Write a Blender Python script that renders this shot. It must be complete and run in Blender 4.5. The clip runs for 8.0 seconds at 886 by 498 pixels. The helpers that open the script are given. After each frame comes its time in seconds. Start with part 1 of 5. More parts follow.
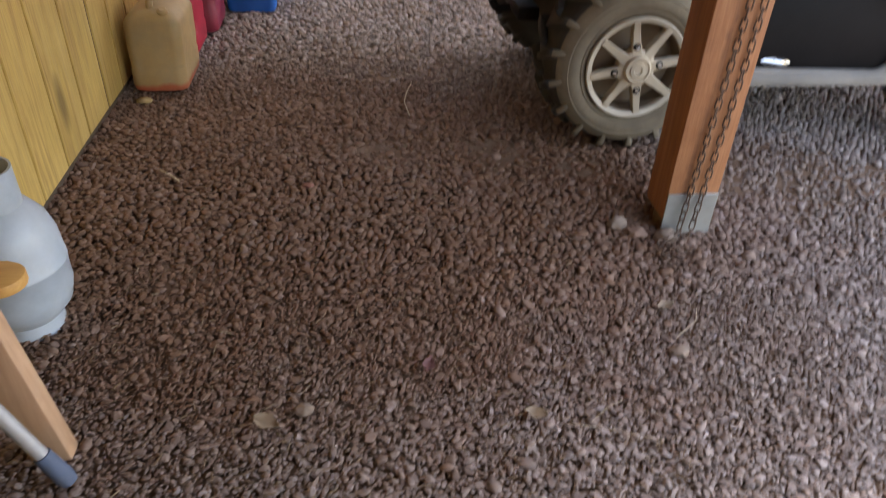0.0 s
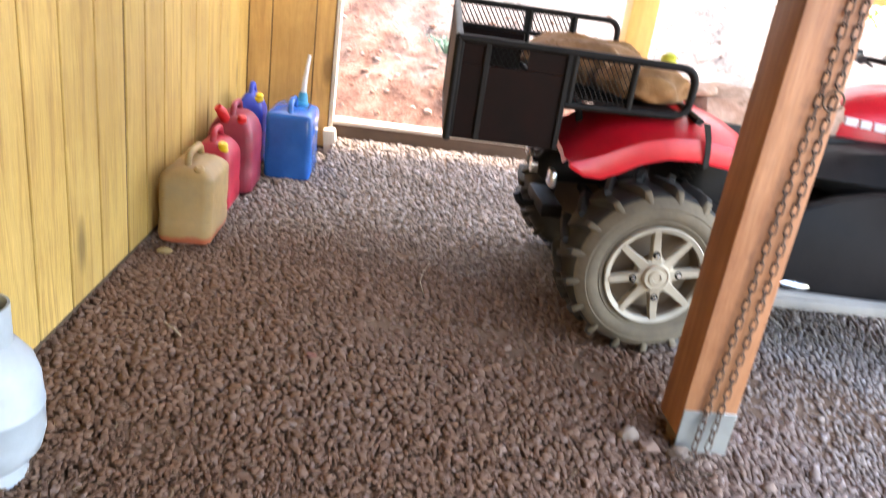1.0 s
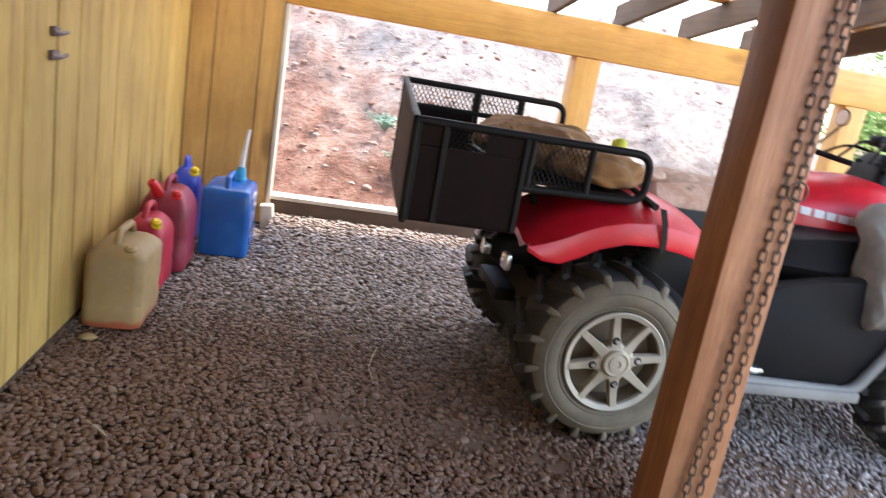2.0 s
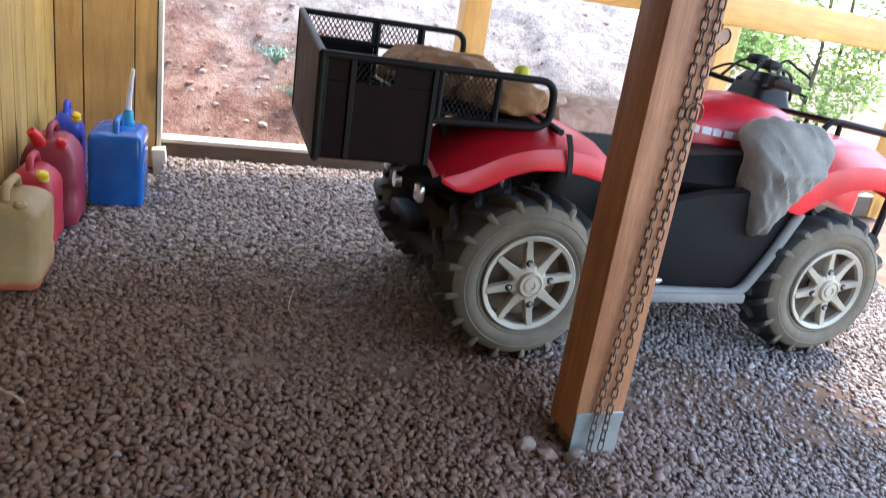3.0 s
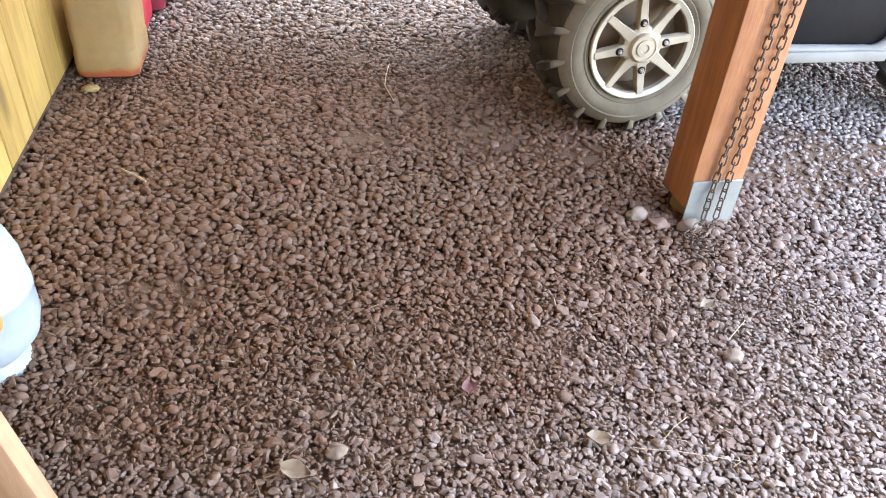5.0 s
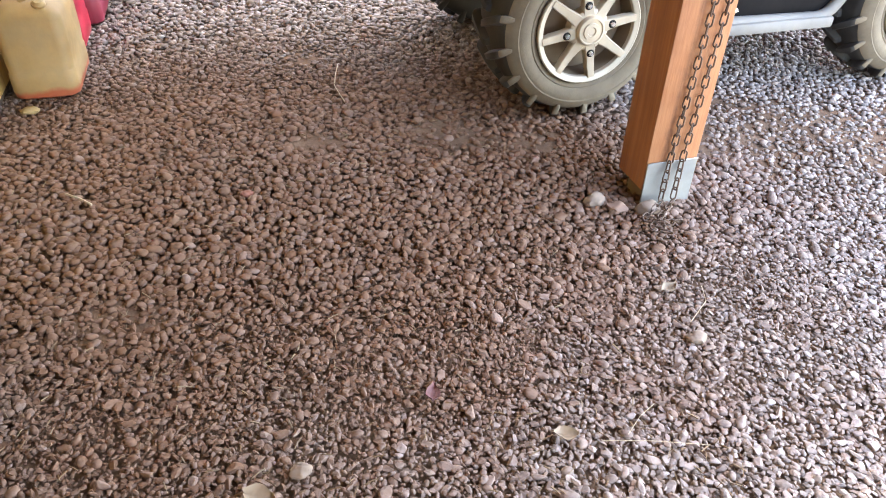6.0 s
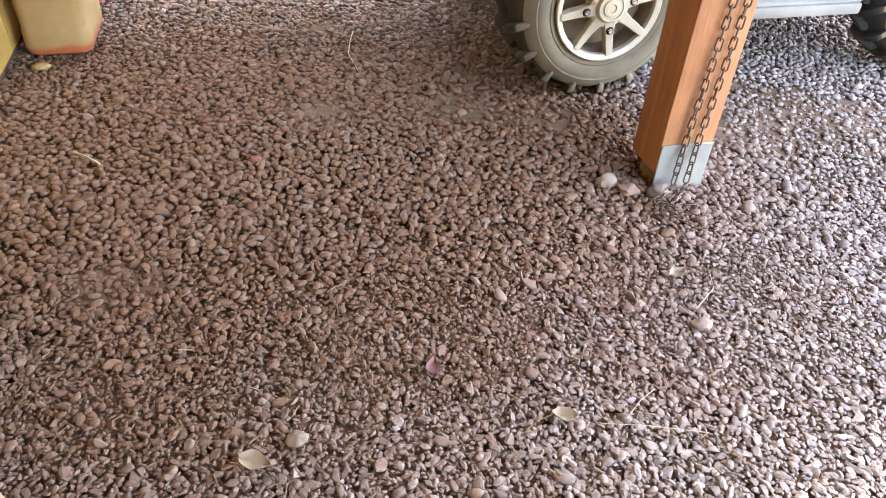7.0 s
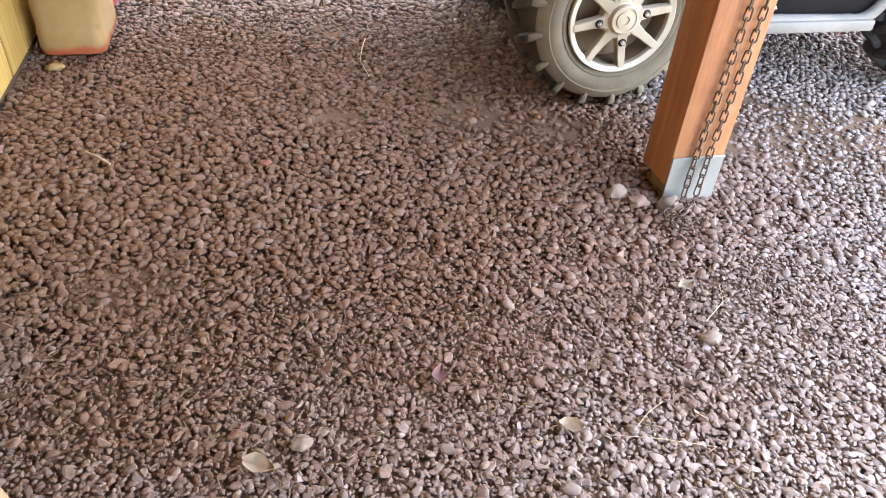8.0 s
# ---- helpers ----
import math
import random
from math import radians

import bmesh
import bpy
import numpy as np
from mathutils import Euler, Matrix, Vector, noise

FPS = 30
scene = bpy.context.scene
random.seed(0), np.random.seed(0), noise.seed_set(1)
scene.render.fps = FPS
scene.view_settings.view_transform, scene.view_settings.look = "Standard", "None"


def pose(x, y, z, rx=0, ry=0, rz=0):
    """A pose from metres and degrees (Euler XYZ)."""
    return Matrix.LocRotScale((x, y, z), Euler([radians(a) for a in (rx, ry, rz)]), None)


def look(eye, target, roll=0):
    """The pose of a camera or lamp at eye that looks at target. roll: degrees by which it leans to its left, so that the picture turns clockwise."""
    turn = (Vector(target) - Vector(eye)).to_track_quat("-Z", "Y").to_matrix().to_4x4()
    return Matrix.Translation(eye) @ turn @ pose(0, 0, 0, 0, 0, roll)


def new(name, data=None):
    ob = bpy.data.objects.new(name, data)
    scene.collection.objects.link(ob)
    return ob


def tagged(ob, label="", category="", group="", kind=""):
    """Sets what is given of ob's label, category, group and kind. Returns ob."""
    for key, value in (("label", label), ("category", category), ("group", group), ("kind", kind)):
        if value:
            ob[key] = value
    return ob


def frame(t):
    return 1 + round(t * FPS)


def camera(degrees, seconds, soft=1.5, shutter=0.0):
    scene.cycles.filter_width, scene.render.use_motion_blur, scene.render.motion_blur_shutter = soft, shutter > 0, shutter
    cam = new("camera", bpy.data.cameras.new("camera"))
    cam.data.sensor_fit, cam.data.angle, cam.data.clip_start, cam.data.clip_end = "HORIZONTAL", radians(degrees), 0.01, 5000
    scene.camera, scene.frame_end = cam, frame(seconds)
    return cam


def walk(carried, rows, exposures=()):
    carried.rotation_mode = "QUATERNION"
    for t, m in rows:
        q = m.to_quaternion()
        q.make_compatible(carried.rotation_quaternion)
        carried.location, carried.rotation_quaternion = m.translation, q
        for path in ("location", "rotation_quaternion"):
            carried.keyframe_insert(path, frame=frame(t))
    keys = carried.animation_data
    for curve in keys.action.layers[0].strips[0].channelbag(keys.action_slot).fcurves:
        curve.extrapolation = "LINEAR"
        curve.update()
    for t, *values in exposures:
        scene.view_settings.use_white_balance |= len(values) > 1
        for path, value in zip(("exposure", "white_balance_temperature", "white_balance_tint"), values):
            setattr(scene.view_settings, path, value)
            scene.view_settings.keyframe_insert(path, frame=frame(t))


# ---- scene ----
cam = camera(64.0, 8.0, 1.0, 0.5)
PATH = [
    (0, (0.88, -0.13, 1.1), (1.11, 1.497, -0.034), 2.7),
    (0.5, (0.875, -0.133, 1.097), (1.122, 1.624, 0.178), 7.5),
    (1, (0.882, -0.065, 1.098), (1.07, 1.793, 0.393), 8.3),
    (1.5, (0.86, 0.023, 1.093), (1.011, 1.951, 0.584), 12.2),
    (1.7, (0.84, 0.05, 1.092), (1.068, 1.986, 0.612), 12.0),
    (2.8, (0.737, 0.037, 1.109), (1.369, 1.837, 0.511), 7.3),
    (3, (0.741, 0.038, 1.102), (1.399, 1.819, 0.475), 8.7),
    (3.5, (0.709, 0.013, 1.055), (1.257, 1.708, 0.147), 6.2),
    (4, (0.709, 0.036, 1.044), (1.147, 1.621, -0.093), 4.7),
    (4.5, (0.708, 0.067, 1.033), (1.169, 1.634, -0.12), 6.1),
    (4.7, (0.695, 0.074, 1.022), (1.141, 1.641, -0.139), 5.7),
    (5.8, (0.765, 0.113, 1.047), (1.164, 1.664, -0.151), 1.0),
    (6, (0.761, 0.112, 1.039), (1.233, 1.643, -0.159), 1.5),
    (6.5, (0.767, 0.117, 1.035), (1.209, 1.622, -0.206), 2.1),
    (7, (0.771, 0.121, 1.029), (1.208, 1.617, -0.225), 3.5),
    (7.5, (0.768, 0.124, 1.024), (1.214, 1.641, -0.201), 4.7),
    (8, (0.764, 0.122, 1.019), (1.19, 1.639, -0.212), 4.4),
]
LIGHTNESS = [(0, 3.1, 8300, 17), (0.5, 4.05, 7900, 14), (1, 4.12, 7600, 13), (1.5, 3.75, 7500, 14), (3, 3.3, 6400, 8), (3.5, 3.5, 6500, 8), (4, 4.1, 7100, 11), (4.5, 4.55, 7300, 11), (8, 4.58, 7850, 14)]
walk(cam, [(t, look(eye, target, roll)) for t, eye, target, roll in PATH], LIGHTNESS)

# ---- world, sun, exposure ----
world = bpy.data.worlds.new("sky_world")
scene.world = world
world.use_nodes = True
wn, wl = world.node_tree.nodes, world.node_tree.links
sky = wn.new("ShaderNodeTexSky")
sky.sky_type = "NISHITA"
sky.sun_disc = False
SUN_ELEV, SUN_AZ = radians(62), radians(62)
sky.sun_elevation, sky.sun_rotation = SUN_ELEV, SUN_AZ
wl.new(sky.outputs[0], wn["Background"].inputs[0])
wn["Background"].inputs[1].default_value = 0.15
sun = new("sun", bpy.data.lights.new("sun", "SUN"))
sun.data.energy, sun.data.angle, sun.data.color = 1.5, radians(8), (1.0, 0.96, 0.92)
sun_way = Vector((math.sin(SUN_AZ) * math.cos(SUN_ELEV), math.cos(SUN_AZ) * math.cos(SUN_ELEV), math.sin(SUN_ELEV)))
sun.matrix_world = look(sun_way * 30, (0, 0, 0))


# ---- material helpers ----
def nodes_of(name):
    m = bpy.data.materials.new(name)
    m.use_nodes = True
    return m, m.node_tree.nodes, m.node_tree.links, m.node_tree.nodes["Principled BSDF"]


def coords(n, l, scale=(1, 1, 1), shift=None):
    tc, mp = n.new("ShaderNodeTexCoord"), n.new("ShaderNodeMapping")
    mp.inputs["Scale"].default_value = scale
    l.new(tc.outputs["Object"], mp.inputs["Vector"])
    if shift:
        l.new(shift, mp.inputs["Location"])
    return mp.outputs[0]


def noise_of(n, l, vec, scale, detail=4, rough=0.55, distort=0.0):
    t = n.new("ShaderNodeTexNoise")
    t.inputs["Scale"].default_value, t.inputs["Detail"].default_value = scale, detail
    t.inputs["Roughness"].default_value, t.inputs["Distortion"].default_value = rough, distort
    l.new(vec, t.inputs["Vector"])
    return t.outputs["Fac"]


def ramp_of(n, l, fac, stops, mode="LINEAR"):
    r = n.new("ShaderNodeValToRGB")
    r.color_ramp.interpolation = mode
    e = r.color_ramp.elements
    while len(e) < len(stops):
        e.new(0.5)
    for s, (p, c) in zip(e, stops):
        s.position, s.color = p, (*c, 1) if len(c) == 3 else c
    l.new(fac, r.inputs[0])
    return r.outputs[0]


def mix_of(n, l, fac, a, b, mode="MIX"):
    x = n.new("ShaderNodeMix")
    x.data_type, x.blend_type = "RGBA", mode
    for socket, v in ((x.inputs[0], fac), (x.inputs[6], a), (x.inputs[7], b)):
        if isinstance(v, (int, float)):
            socket.default_value = v
        elif isinstance(v, tuple):
            socket.default_value = (*v, 1)
        else:
            l.new(v, socket)
    return x.outputs[2]


def bump_of(n, l, b, height, strength=0.3, distance=0.01):
    x = n.new("ShaderNodeBump")
    x.inputs["Strength"].default_value, x.inputs["Distance"].default_value = strength, distance
    l.new(height, x.inputs["Height"])
    l.new(x.outputs[0], b.inputs["Normal"])


def plain(name, c, rough=0.5, metal=0.0, dust=0.0, dust_c=(0.30, 0.24, 0.17), grain=40, vary=0.25, bump=0.15, trans=0.0, spec=0.5):
    """A paint, plastic or metal with cloudy wear and a coat of dust in patches."""
    m, n, l, b = nodes_of(name)
    v = coords(n, l)
    cloud, fine = noise_of(n, l, v, 5, 5, 0.6), noise_of(n, l, v, grain, 4, 0.6)
    base = ramp_of(n, l, cloud, [(0.3, tuple(x * (1 - vary) for x in c)), (0.7, tuple(min(1, x * (1 + vary)) for x in c))])
    if dust:
        patch = ramp_of(n, l, noise_of(n, l, v, 9, 6, 0.65), [(0.5 - dust * 0.45, (0, 0, 0)), (0.75, (dust, dust, dust))])
        base = mix_of(n, l, patch, base, dust_c)
        l.new(ramp_of(n, l, patch, [(0, (rough,) * 3), (1, (0.9,) * 3)]), b.inputs["Roughness"])
    else:
        l.new(ramp_of(n, l, fine, [(0.3, (rough * 0.8,) * 3), (0.7, (min(1, rough * 1.2),) * 3)]), b.inputs["Roughness"])
    l.new(base, b.inputs["Base Color"])
    b.inputs["Metallic"].default_value = metal
    b.inputs["Specular IOR Level"].default_value = spec
    if trans:
        b.inputs["Subsurface Weight"].default_value = trans
        b.inputs["Subsurface Radius"].default_value = (0.04, 0.025, 0.012)
    bump_of(n, l, b, fine, bump, 0.004)
    return m


def wood(name, dark, mid, light, axis, rough=0.6, knots=0.6, weather=0.0, coat=0.0):
    """Sawn timber with its grain along the axis, knots and board-to-board variation."""
    m, n, l, b = nodes_of(name)
    info, comb = n.new("ShaderNodeObjectInfo"), n.new("ShaderNodeCombineXYZ")
    mul = n.new("ShaderNodeMath")
    mul.operation, mul.inputs[1].default_value = "MULTIPLY", 37.0
    l.new(info.outputs["Random"], mul.inputs[0])
    for k in range(3):
        l.new(mul.outputs[0], comb.inputs[k])
    sc = [9.0, 9.0, 9.0]
    sc["xyz".index(axis)] = 0.7
    v = coords(n, l, tuple(sc), comb.outputs[0])
    sk = [5.0, 5.0, 5.0]
    sk["xyz".index(axis)] = 2.0
    vk = coords(n, l, tuple(sk), comb.outputs[0])
    grain = noise_of(n, l, v, 2.2, 6, 0.6, 1.2)
    fibre = noise_of(n, l, v, 16, 3, 0.6)
    base = ramp_of(n, l, grain, [(0.25, dark), (0.5, mid), (0.75, light)])
    base = mix_of(n, l, 0.35, base, ramp_of(n, l, fibre, [(0.3, dark), (0.7, light)]), "MIX")
    if knots:
        vo = n.new("ShaderNodeTexVoronoi")
        vo.inputs["Scale"].default_value = 0.55
        l.new(vk, vo.inputs["Vector"])
        spot = ramp_of(n, l, vo.outputs["Distance"], [(0.06, (knots,) * 3), (0.13, (0, 0, 0))])
        base = mix_of(n, l, spot, base, tuple(x * 0.3 for x in dark))
    tone = ramp_of(n, l, info.outputs["Random"], [(0, (0.86, 0.84, 0.8)), (1, (1.1, 1.08, 1.06))])
    base = mix_of(n, l, 1.0, base, tone, "MULTIPLY")
    stain = ramp_of(n, l, noise_of(n, l, coords(n, l), 2.3, 5, 0.65), [(0.4, (0.72, 0.68, 0.64)), (0.62, (1, 1, 1))])
    base = mix_of(n, l, 0.5 + 0.5 * weather, base, stain, "MULTIPLY")
    l.new(base, b.inputs["Base Color"])
    l.new(ramp_of(n, l, fibre, [(0.3, (rough - 0.1,) * 3), (0.7, (rough + 0.15,) * 3)]), b.inputs["Roughness"])
    b.inputs["Coat Weight"].default_value, b.inputs["Coat Roughness"].default_value = coat, 0.4
    bump_of(n, l, b, fibre, 0.25, 0.003)
    return m


def stones(name, stops, rough=0.8, island=True, speck=60, soil=None):
    m, n, l, b = nodes_of(name)
    v = coords(n, l)
    pick = n.new("ShaderNodeNewGeometry").outputs["Random Per Island"] if island else noise_of(n, l, v, 6, 5)
    base = ramp_of(n, l, pick, stops)
    fine = noise_of(n, l, v, speck, 5, 0.7)
    base = mix_of(n, l, 0.55, base, ramp_of(n, l, fine, [(0.32, (0.42, 0.40, 0.38)), (0.68, (1.35, 1.32, 1.3))]), "MULTIPLY")
    dirt = ramp_of(n, l, noise_of(n, l, v, 1.6, 5, 0.6), [(0.38, (0.85,) * 3), (0.62, (0.0,) * 3)])
    base = mix_of(n, l, mix_of(n, l, 0.3, (0, 0, 0), dirt), base, (0.15, 0.095, 0.058))
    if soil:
        # Brown trodden soil; it also darkens the left floor in place of shade.
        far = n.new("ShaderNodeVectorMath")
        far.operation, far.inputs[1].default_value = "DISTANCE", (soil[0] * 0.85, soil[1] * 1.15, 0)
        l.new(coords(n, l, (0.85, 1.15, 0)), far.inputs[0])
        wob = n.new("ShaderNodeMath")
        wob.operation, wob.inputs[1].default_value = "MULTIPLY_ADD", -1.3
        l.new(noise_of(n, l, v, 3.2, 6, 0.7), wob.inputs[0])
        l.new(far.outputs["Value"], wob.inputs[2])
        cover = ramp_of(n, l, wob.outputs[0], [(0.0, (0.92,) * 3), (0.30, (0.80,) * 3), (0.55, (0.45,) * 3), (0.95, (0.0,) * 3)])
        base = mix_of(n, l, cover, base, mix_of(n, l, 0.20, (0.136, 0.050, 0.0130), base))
    l.new(base, b.inputs["Base Color"])
    b.inputs["Roughness"].default_value = rough
    b.inputs["Specular IOR Level"].default_value = 0.28
    bump_of(n, l, b, fine, 0.35, 0.003)
    return m


# ---- materials ----
M = {}
YEL = ((0.30, 0.155, 0.035), (0.62, 0.42, 0.125), (0.71, 0.51, 0.20))
M["board_z"] = wood("golden_board", *YEL, "z", 0.55, 0.7, 0.2, 0.15)
M["board_back"] = wood("golden_board_brown", (0.38, 0.20, 0.062), (0.56, 0.33, 0.105), (0.64, 0.41, 0.155), "z", 0.6, 0.6, 0.3)
M["beam_x"] = wood("golden_beam", (0.50, 0.24, 0.05), (0.64, 0.35, 0.08), (0.72, 0.43, 0.13), "x", 0.55, 0.6, 0.2, 0.1)
M["post_z"] = wood("stained_post", (0.21, 0.076, 0.034), (0.39, 0.158, 0.064), (0.54, 0.275, 0.140), "z", 0.6, 0.4, 0.4)
# Grime rubbed into the post beside the hanging chain.
pn, pl = M["post_z"].node_tree.nodes, M["post_z"].node_tree.links
pv = coords(pn, pl)
psep = pn.new("ShaderNodeSeparateXYZ")
pl.new(pv, psep.inputs[0])
pline = pn.new("ShaderNodeMath")
pline.operation, pline.inputs[1].default_value = "MULTIPLY_ADD", -0.030
pl.new(psep.outputs[2], pline.inputs[0])
pl.new(psep.outputs[0], pline.inputs[2])
poff = pn.new("ShaderNodeMath")
poff.operation, poff.inputs[1].default_value = "ADD", 0.034
pl.new(pline.outputs[0], poff.inputs[0])
pabs = pn.new("ShaderNodeMath")
pabs.operation = "ABSOLUTE"
pl.new(poff.outputs[0], pabs.inputs[0])
pwob = pn.new("ShaderNodeMath")
pwob.operation, pwob.inputs[1].default_value = "MULTIPLY_ADD", 0.05
pl.new(noise_of(pn, pl, pv, 22, 5, 0.7), pwob.inputs[0])
pl.new(pabs.outputs[0], pwob.inputs[2])
grime = ramp_of(pn, pl, pwob.outputs[0], [(0.018, (0.55,) * 3), (0.036, (0, 0, 0))])
pb = pn["Principled BSDF"]
pl.new(mix_of(pn, pl, grime, pb.inputs["Base Color"].links[0].from_socket, (0.10, 0.042, 0.022)), pb.inputs["Base Color"])
M["back_post"] = wood("golden_post", (0.50, 0.24, 0.05), (0.64, 0.33, 0.07), (0.72, 0.40, 0.11), "z", 0.55, 0.5, 0.2, 0.1)
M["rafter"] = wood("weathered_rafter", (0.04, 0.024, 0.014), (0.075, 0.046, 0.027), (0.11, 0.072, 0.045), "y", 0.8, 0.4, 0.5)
M["purlin"] = wood("purlin_wood", (0.42, 0.25, 0.08), (0.55, 0.35, 0.12), (0.62, 0.42, 0.18), "x", 0.7, 0.5, 0.3)
M["sill"] = wood("dark_sill", (0.05, 0.03, 0.02), (0.09, 0.055, 0.035), (0.14, 0.09, 0.06), "x", 0.8, 0.3, 0.5)
M["trim_x"] = wood("pale_trim", (0.50, 0.44, 0.36), (0.62, 0.56, 0.48), (0.70, 0.65, 0.57), "x", 0.6, 0.2, 0.3)
M["trim_z"] = wood("pale_trim_upright", (0.50, 0.44, 0.36), (0.62, 0.56, 0.48), (0.70, 0.65, 0.57), "z", 0.6, 0.2, 0.3)
M["chair_z"] = wood("tan_lumber", (0.38, 0.21, 0.12), (0.50, 0.31, 0.19), (0.58, 0.39, 0.26), "z", 0.6, 0.4, 0.2)
M["chair_x"] = wood("orange_lumber", (0.45, 0.22, 0.06), (0.60, 0.33, 0.10), (0.68, 0.42, 0.16), "x", 0.55, 0.4, 0.2)
# soil tints trodden gravel and puts missing shade into its colour.
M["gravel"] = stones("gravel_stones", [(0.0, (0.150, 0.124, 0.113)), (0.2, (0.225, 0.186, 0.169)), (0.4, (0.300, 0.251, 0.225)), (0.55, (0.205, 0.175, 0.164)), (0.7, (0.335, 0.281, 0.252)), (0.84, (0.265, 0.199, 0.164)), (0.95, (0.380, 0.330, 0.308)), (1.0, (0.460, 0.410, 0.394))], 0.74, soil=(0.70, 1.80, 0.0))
M["dirt"] = stones("dirt_floor", [(0.2, (0.085, 0.046, 0.027)), (0.5, (0.150, 0.090, 0.056)), (0.8, (0.220, 0.148, 0.102))], 0.95, False, 120)
bank, bn, bl, bb = nodes_of("cut_bank")
bv = coords(bn, bl)
sep = bn.new("ShaderNodeSeparateXYZ")
bl.new(bv, sep.inputs[0])
soil = ramp_of(bn, bl, noise_of(bn, bl, bv, 3.5, 8, 0.7), [(0.33, (0.075, 0.026, 0.015)), (0.48, (0.25, 0.11, 0.07)), (0.66, (0.44, 0.28, 0.21))])
scree = ramp_of(bn, bl, noise_of(bn, bl, bv, 7, 8, 0.75), [(0.3, (0.12, 0.092, 0.080)), (0.48, (0.36, 0.305, 0.275)), (0.7, (0.50, 0.44, 0.41))])
lift = bn.new("ShaderNodeMath")
lift.operation = "MULTIPLY_ADD"
lift.inputs[1].default_value = 0.55
bl.new(sep.outputs[0], lift.inputs[0])
bl.new(sep.outputs[2], lift.inputs[2])
edge = bn.new("ShaderNodeMath")
edge.operation = "MULTIPLY_ADD"
edge.inputs[1].default_value = 2.6
bl.new(noise_of(bn, bl, bv, 1.7, 6, 0.65), edge.inputs[0])
bl.new(lift.outputs[0], edge.inputs[2])
layer = bn.new("ShaderNodeMapRange")
layer.inputs["From Min"].default_value, layer.inputs["From Max"].default_value = 2.3, 3.3
bl.new(edge.outputs[0], layer.inputs["Value"])
bl.new(mix_of(bn, bl, layer.outputs[0], soil, scree), bb.inputs["Base Color"])
bb.inputs["Roughness"].default_value = 0.95
bump_of(bn, bl, bb, noise_of(bn, bl, bv, 7, 10, 0.75), 1.0, 0.22)
M["bank"] = bank
M["bank_rock"] = stones("bank_rocks", [(0.0, (0.16, 0.070, 0.045)), (0.35, (0.26, 0.14, 0.10)), (0.6, (0.36, 0.25, 0.20)), (0.85, (0.44, 0.36, 0.32)), (1.0, (0.22, 0.12, 0.085))], 0.9)
M["pale_stone"] = plain("pale_stone", (0.21, 0.15, 0.11), 0.85, 0, 0, vary=0.2, bump=0.4)
M["chalk"] = plain("chalky_stone", (0.24, 0.175, 0.132), 0.85, 0, 0, vary=0.2, bump=0.4)
M["brown_stone"] = plain("brown_stone", (0.27, 0.16, 0.11), 0.85, 0, 0, vary=0.25, bump=0.4)
M["red_stone"] = plain("red_stone", (0.20, 0.075, 0.05), 0.85, 0, 0, vary=0.2, bump=0.4)
M["yellow_stone"] = plain("yellow_stone", (0.42, 0.29, 0.13), 0.85, 0, 0, vary=0.2, bump=0.4)
M["leaf_dry"] = plain("dry_leaf", (0.23, 0.165, 0.105), 0.75, 0, 0, vary=0.2)
M["leaf_brown"] = plain("brown_leaf", (0.13, 0.05, 0.045), 0.75, 0, 0, vary=0.3)
M["straw"] = plain("straw", (0.42, 0.33, 0.22), 0.7)
M["galv"] = plain("galvanised_steel", (0.33, 0.34, 0.33), 0.45, 0.7, 0.35, grain=25)
M["rust"] = plain("rusty_chain", (0.085, 0.052, 0.036), 0.65, 0.3, 0.4, (0.15, 0.075, 0.04), grain=150)
M["ring"] = plain("ring_steel", (0.10, 0.065, 0.045), 0.5, 0.6, 0.2, (0.16, 0.075, 0.035))
M["latch"] = plain("dark_latch", (0.16, 0.12, 0.14), 0.45, 0.6)
M["roof"] = plain("roof_metal", (0.50, 0.50, 0.48), 0.45, 0.5, 0.2, grain=20)
M["red"] = plain("red_plastic", (0.60, 0.010, 0.022), 0.34, 0, 0.08, (0.36, 0.10, 0.08), grain=80)
M["black"] = plain("black_plastic", (0.010, 0.0095, 0.0095), 0.45, 0, 0.2, (0.03, 0.026, 0.022), spec=0.18)
M["panel"] = plain("grey_plastic", (0.006, 0.0055, 0.006), 0.55, 0, 0.25, (0.022, 0.018, 0.016), spec=0.12)
M["board_grey"] = plain("dusty_grey_plastic", (0.15, 0.145, 0.135), 0.6, 0, 0.6, (0.25, 0.22, 0.18))
M["steel"] = plain("black_steel", (0.010, 0.009, 0.009), 0.55, 0.0, 0.2, (0.035, 0.026, 0.020), spec=0.14)
M["box"] = plain("brown_black_sheet", (0.007, 0.003, 0.0025), 0.5, 0.0, 0.3, (0.030, 0.008, 0.005), spec=0.08)
M["rubber"] = plain("tyre_rubber", (0.020, 0.019, 0.018), 0.75, 0, 0.35, (0.09, 0.078, 0.064), bump=0.3)
M["sidewall"] = plain("dusty_sidewall", (0.075, 0.060, 0.043), 0.9, 0, 0.85, (0.205, 0.160, 0.104), grain=60, vary=0.3, bump=0.3)
M["hub"] = plain("dusty_alloy_hub", (0.44, 0.38, 0.29), 0.5, 0.25, 0.5, (0.33, 0.25, 0.165))
M["rim"] = plain("dusty_alloy", (0.37, 0.31, 0.23), 0.5, 0.1, 0.45, (0.29, 0.225, 0.15))
M["lip"] = plain("worn_bright_lip", (0.44, 0.385, 0.30), 0.45, 0.1, 0.35, (0.34, 0.275, 0.19))
M["barrel"] = plain("brown_dusty_barrel", (0.16, 0.115, 0.075), 0.8, 0.0, 0.6, (0.24, 0.17, 0.11))
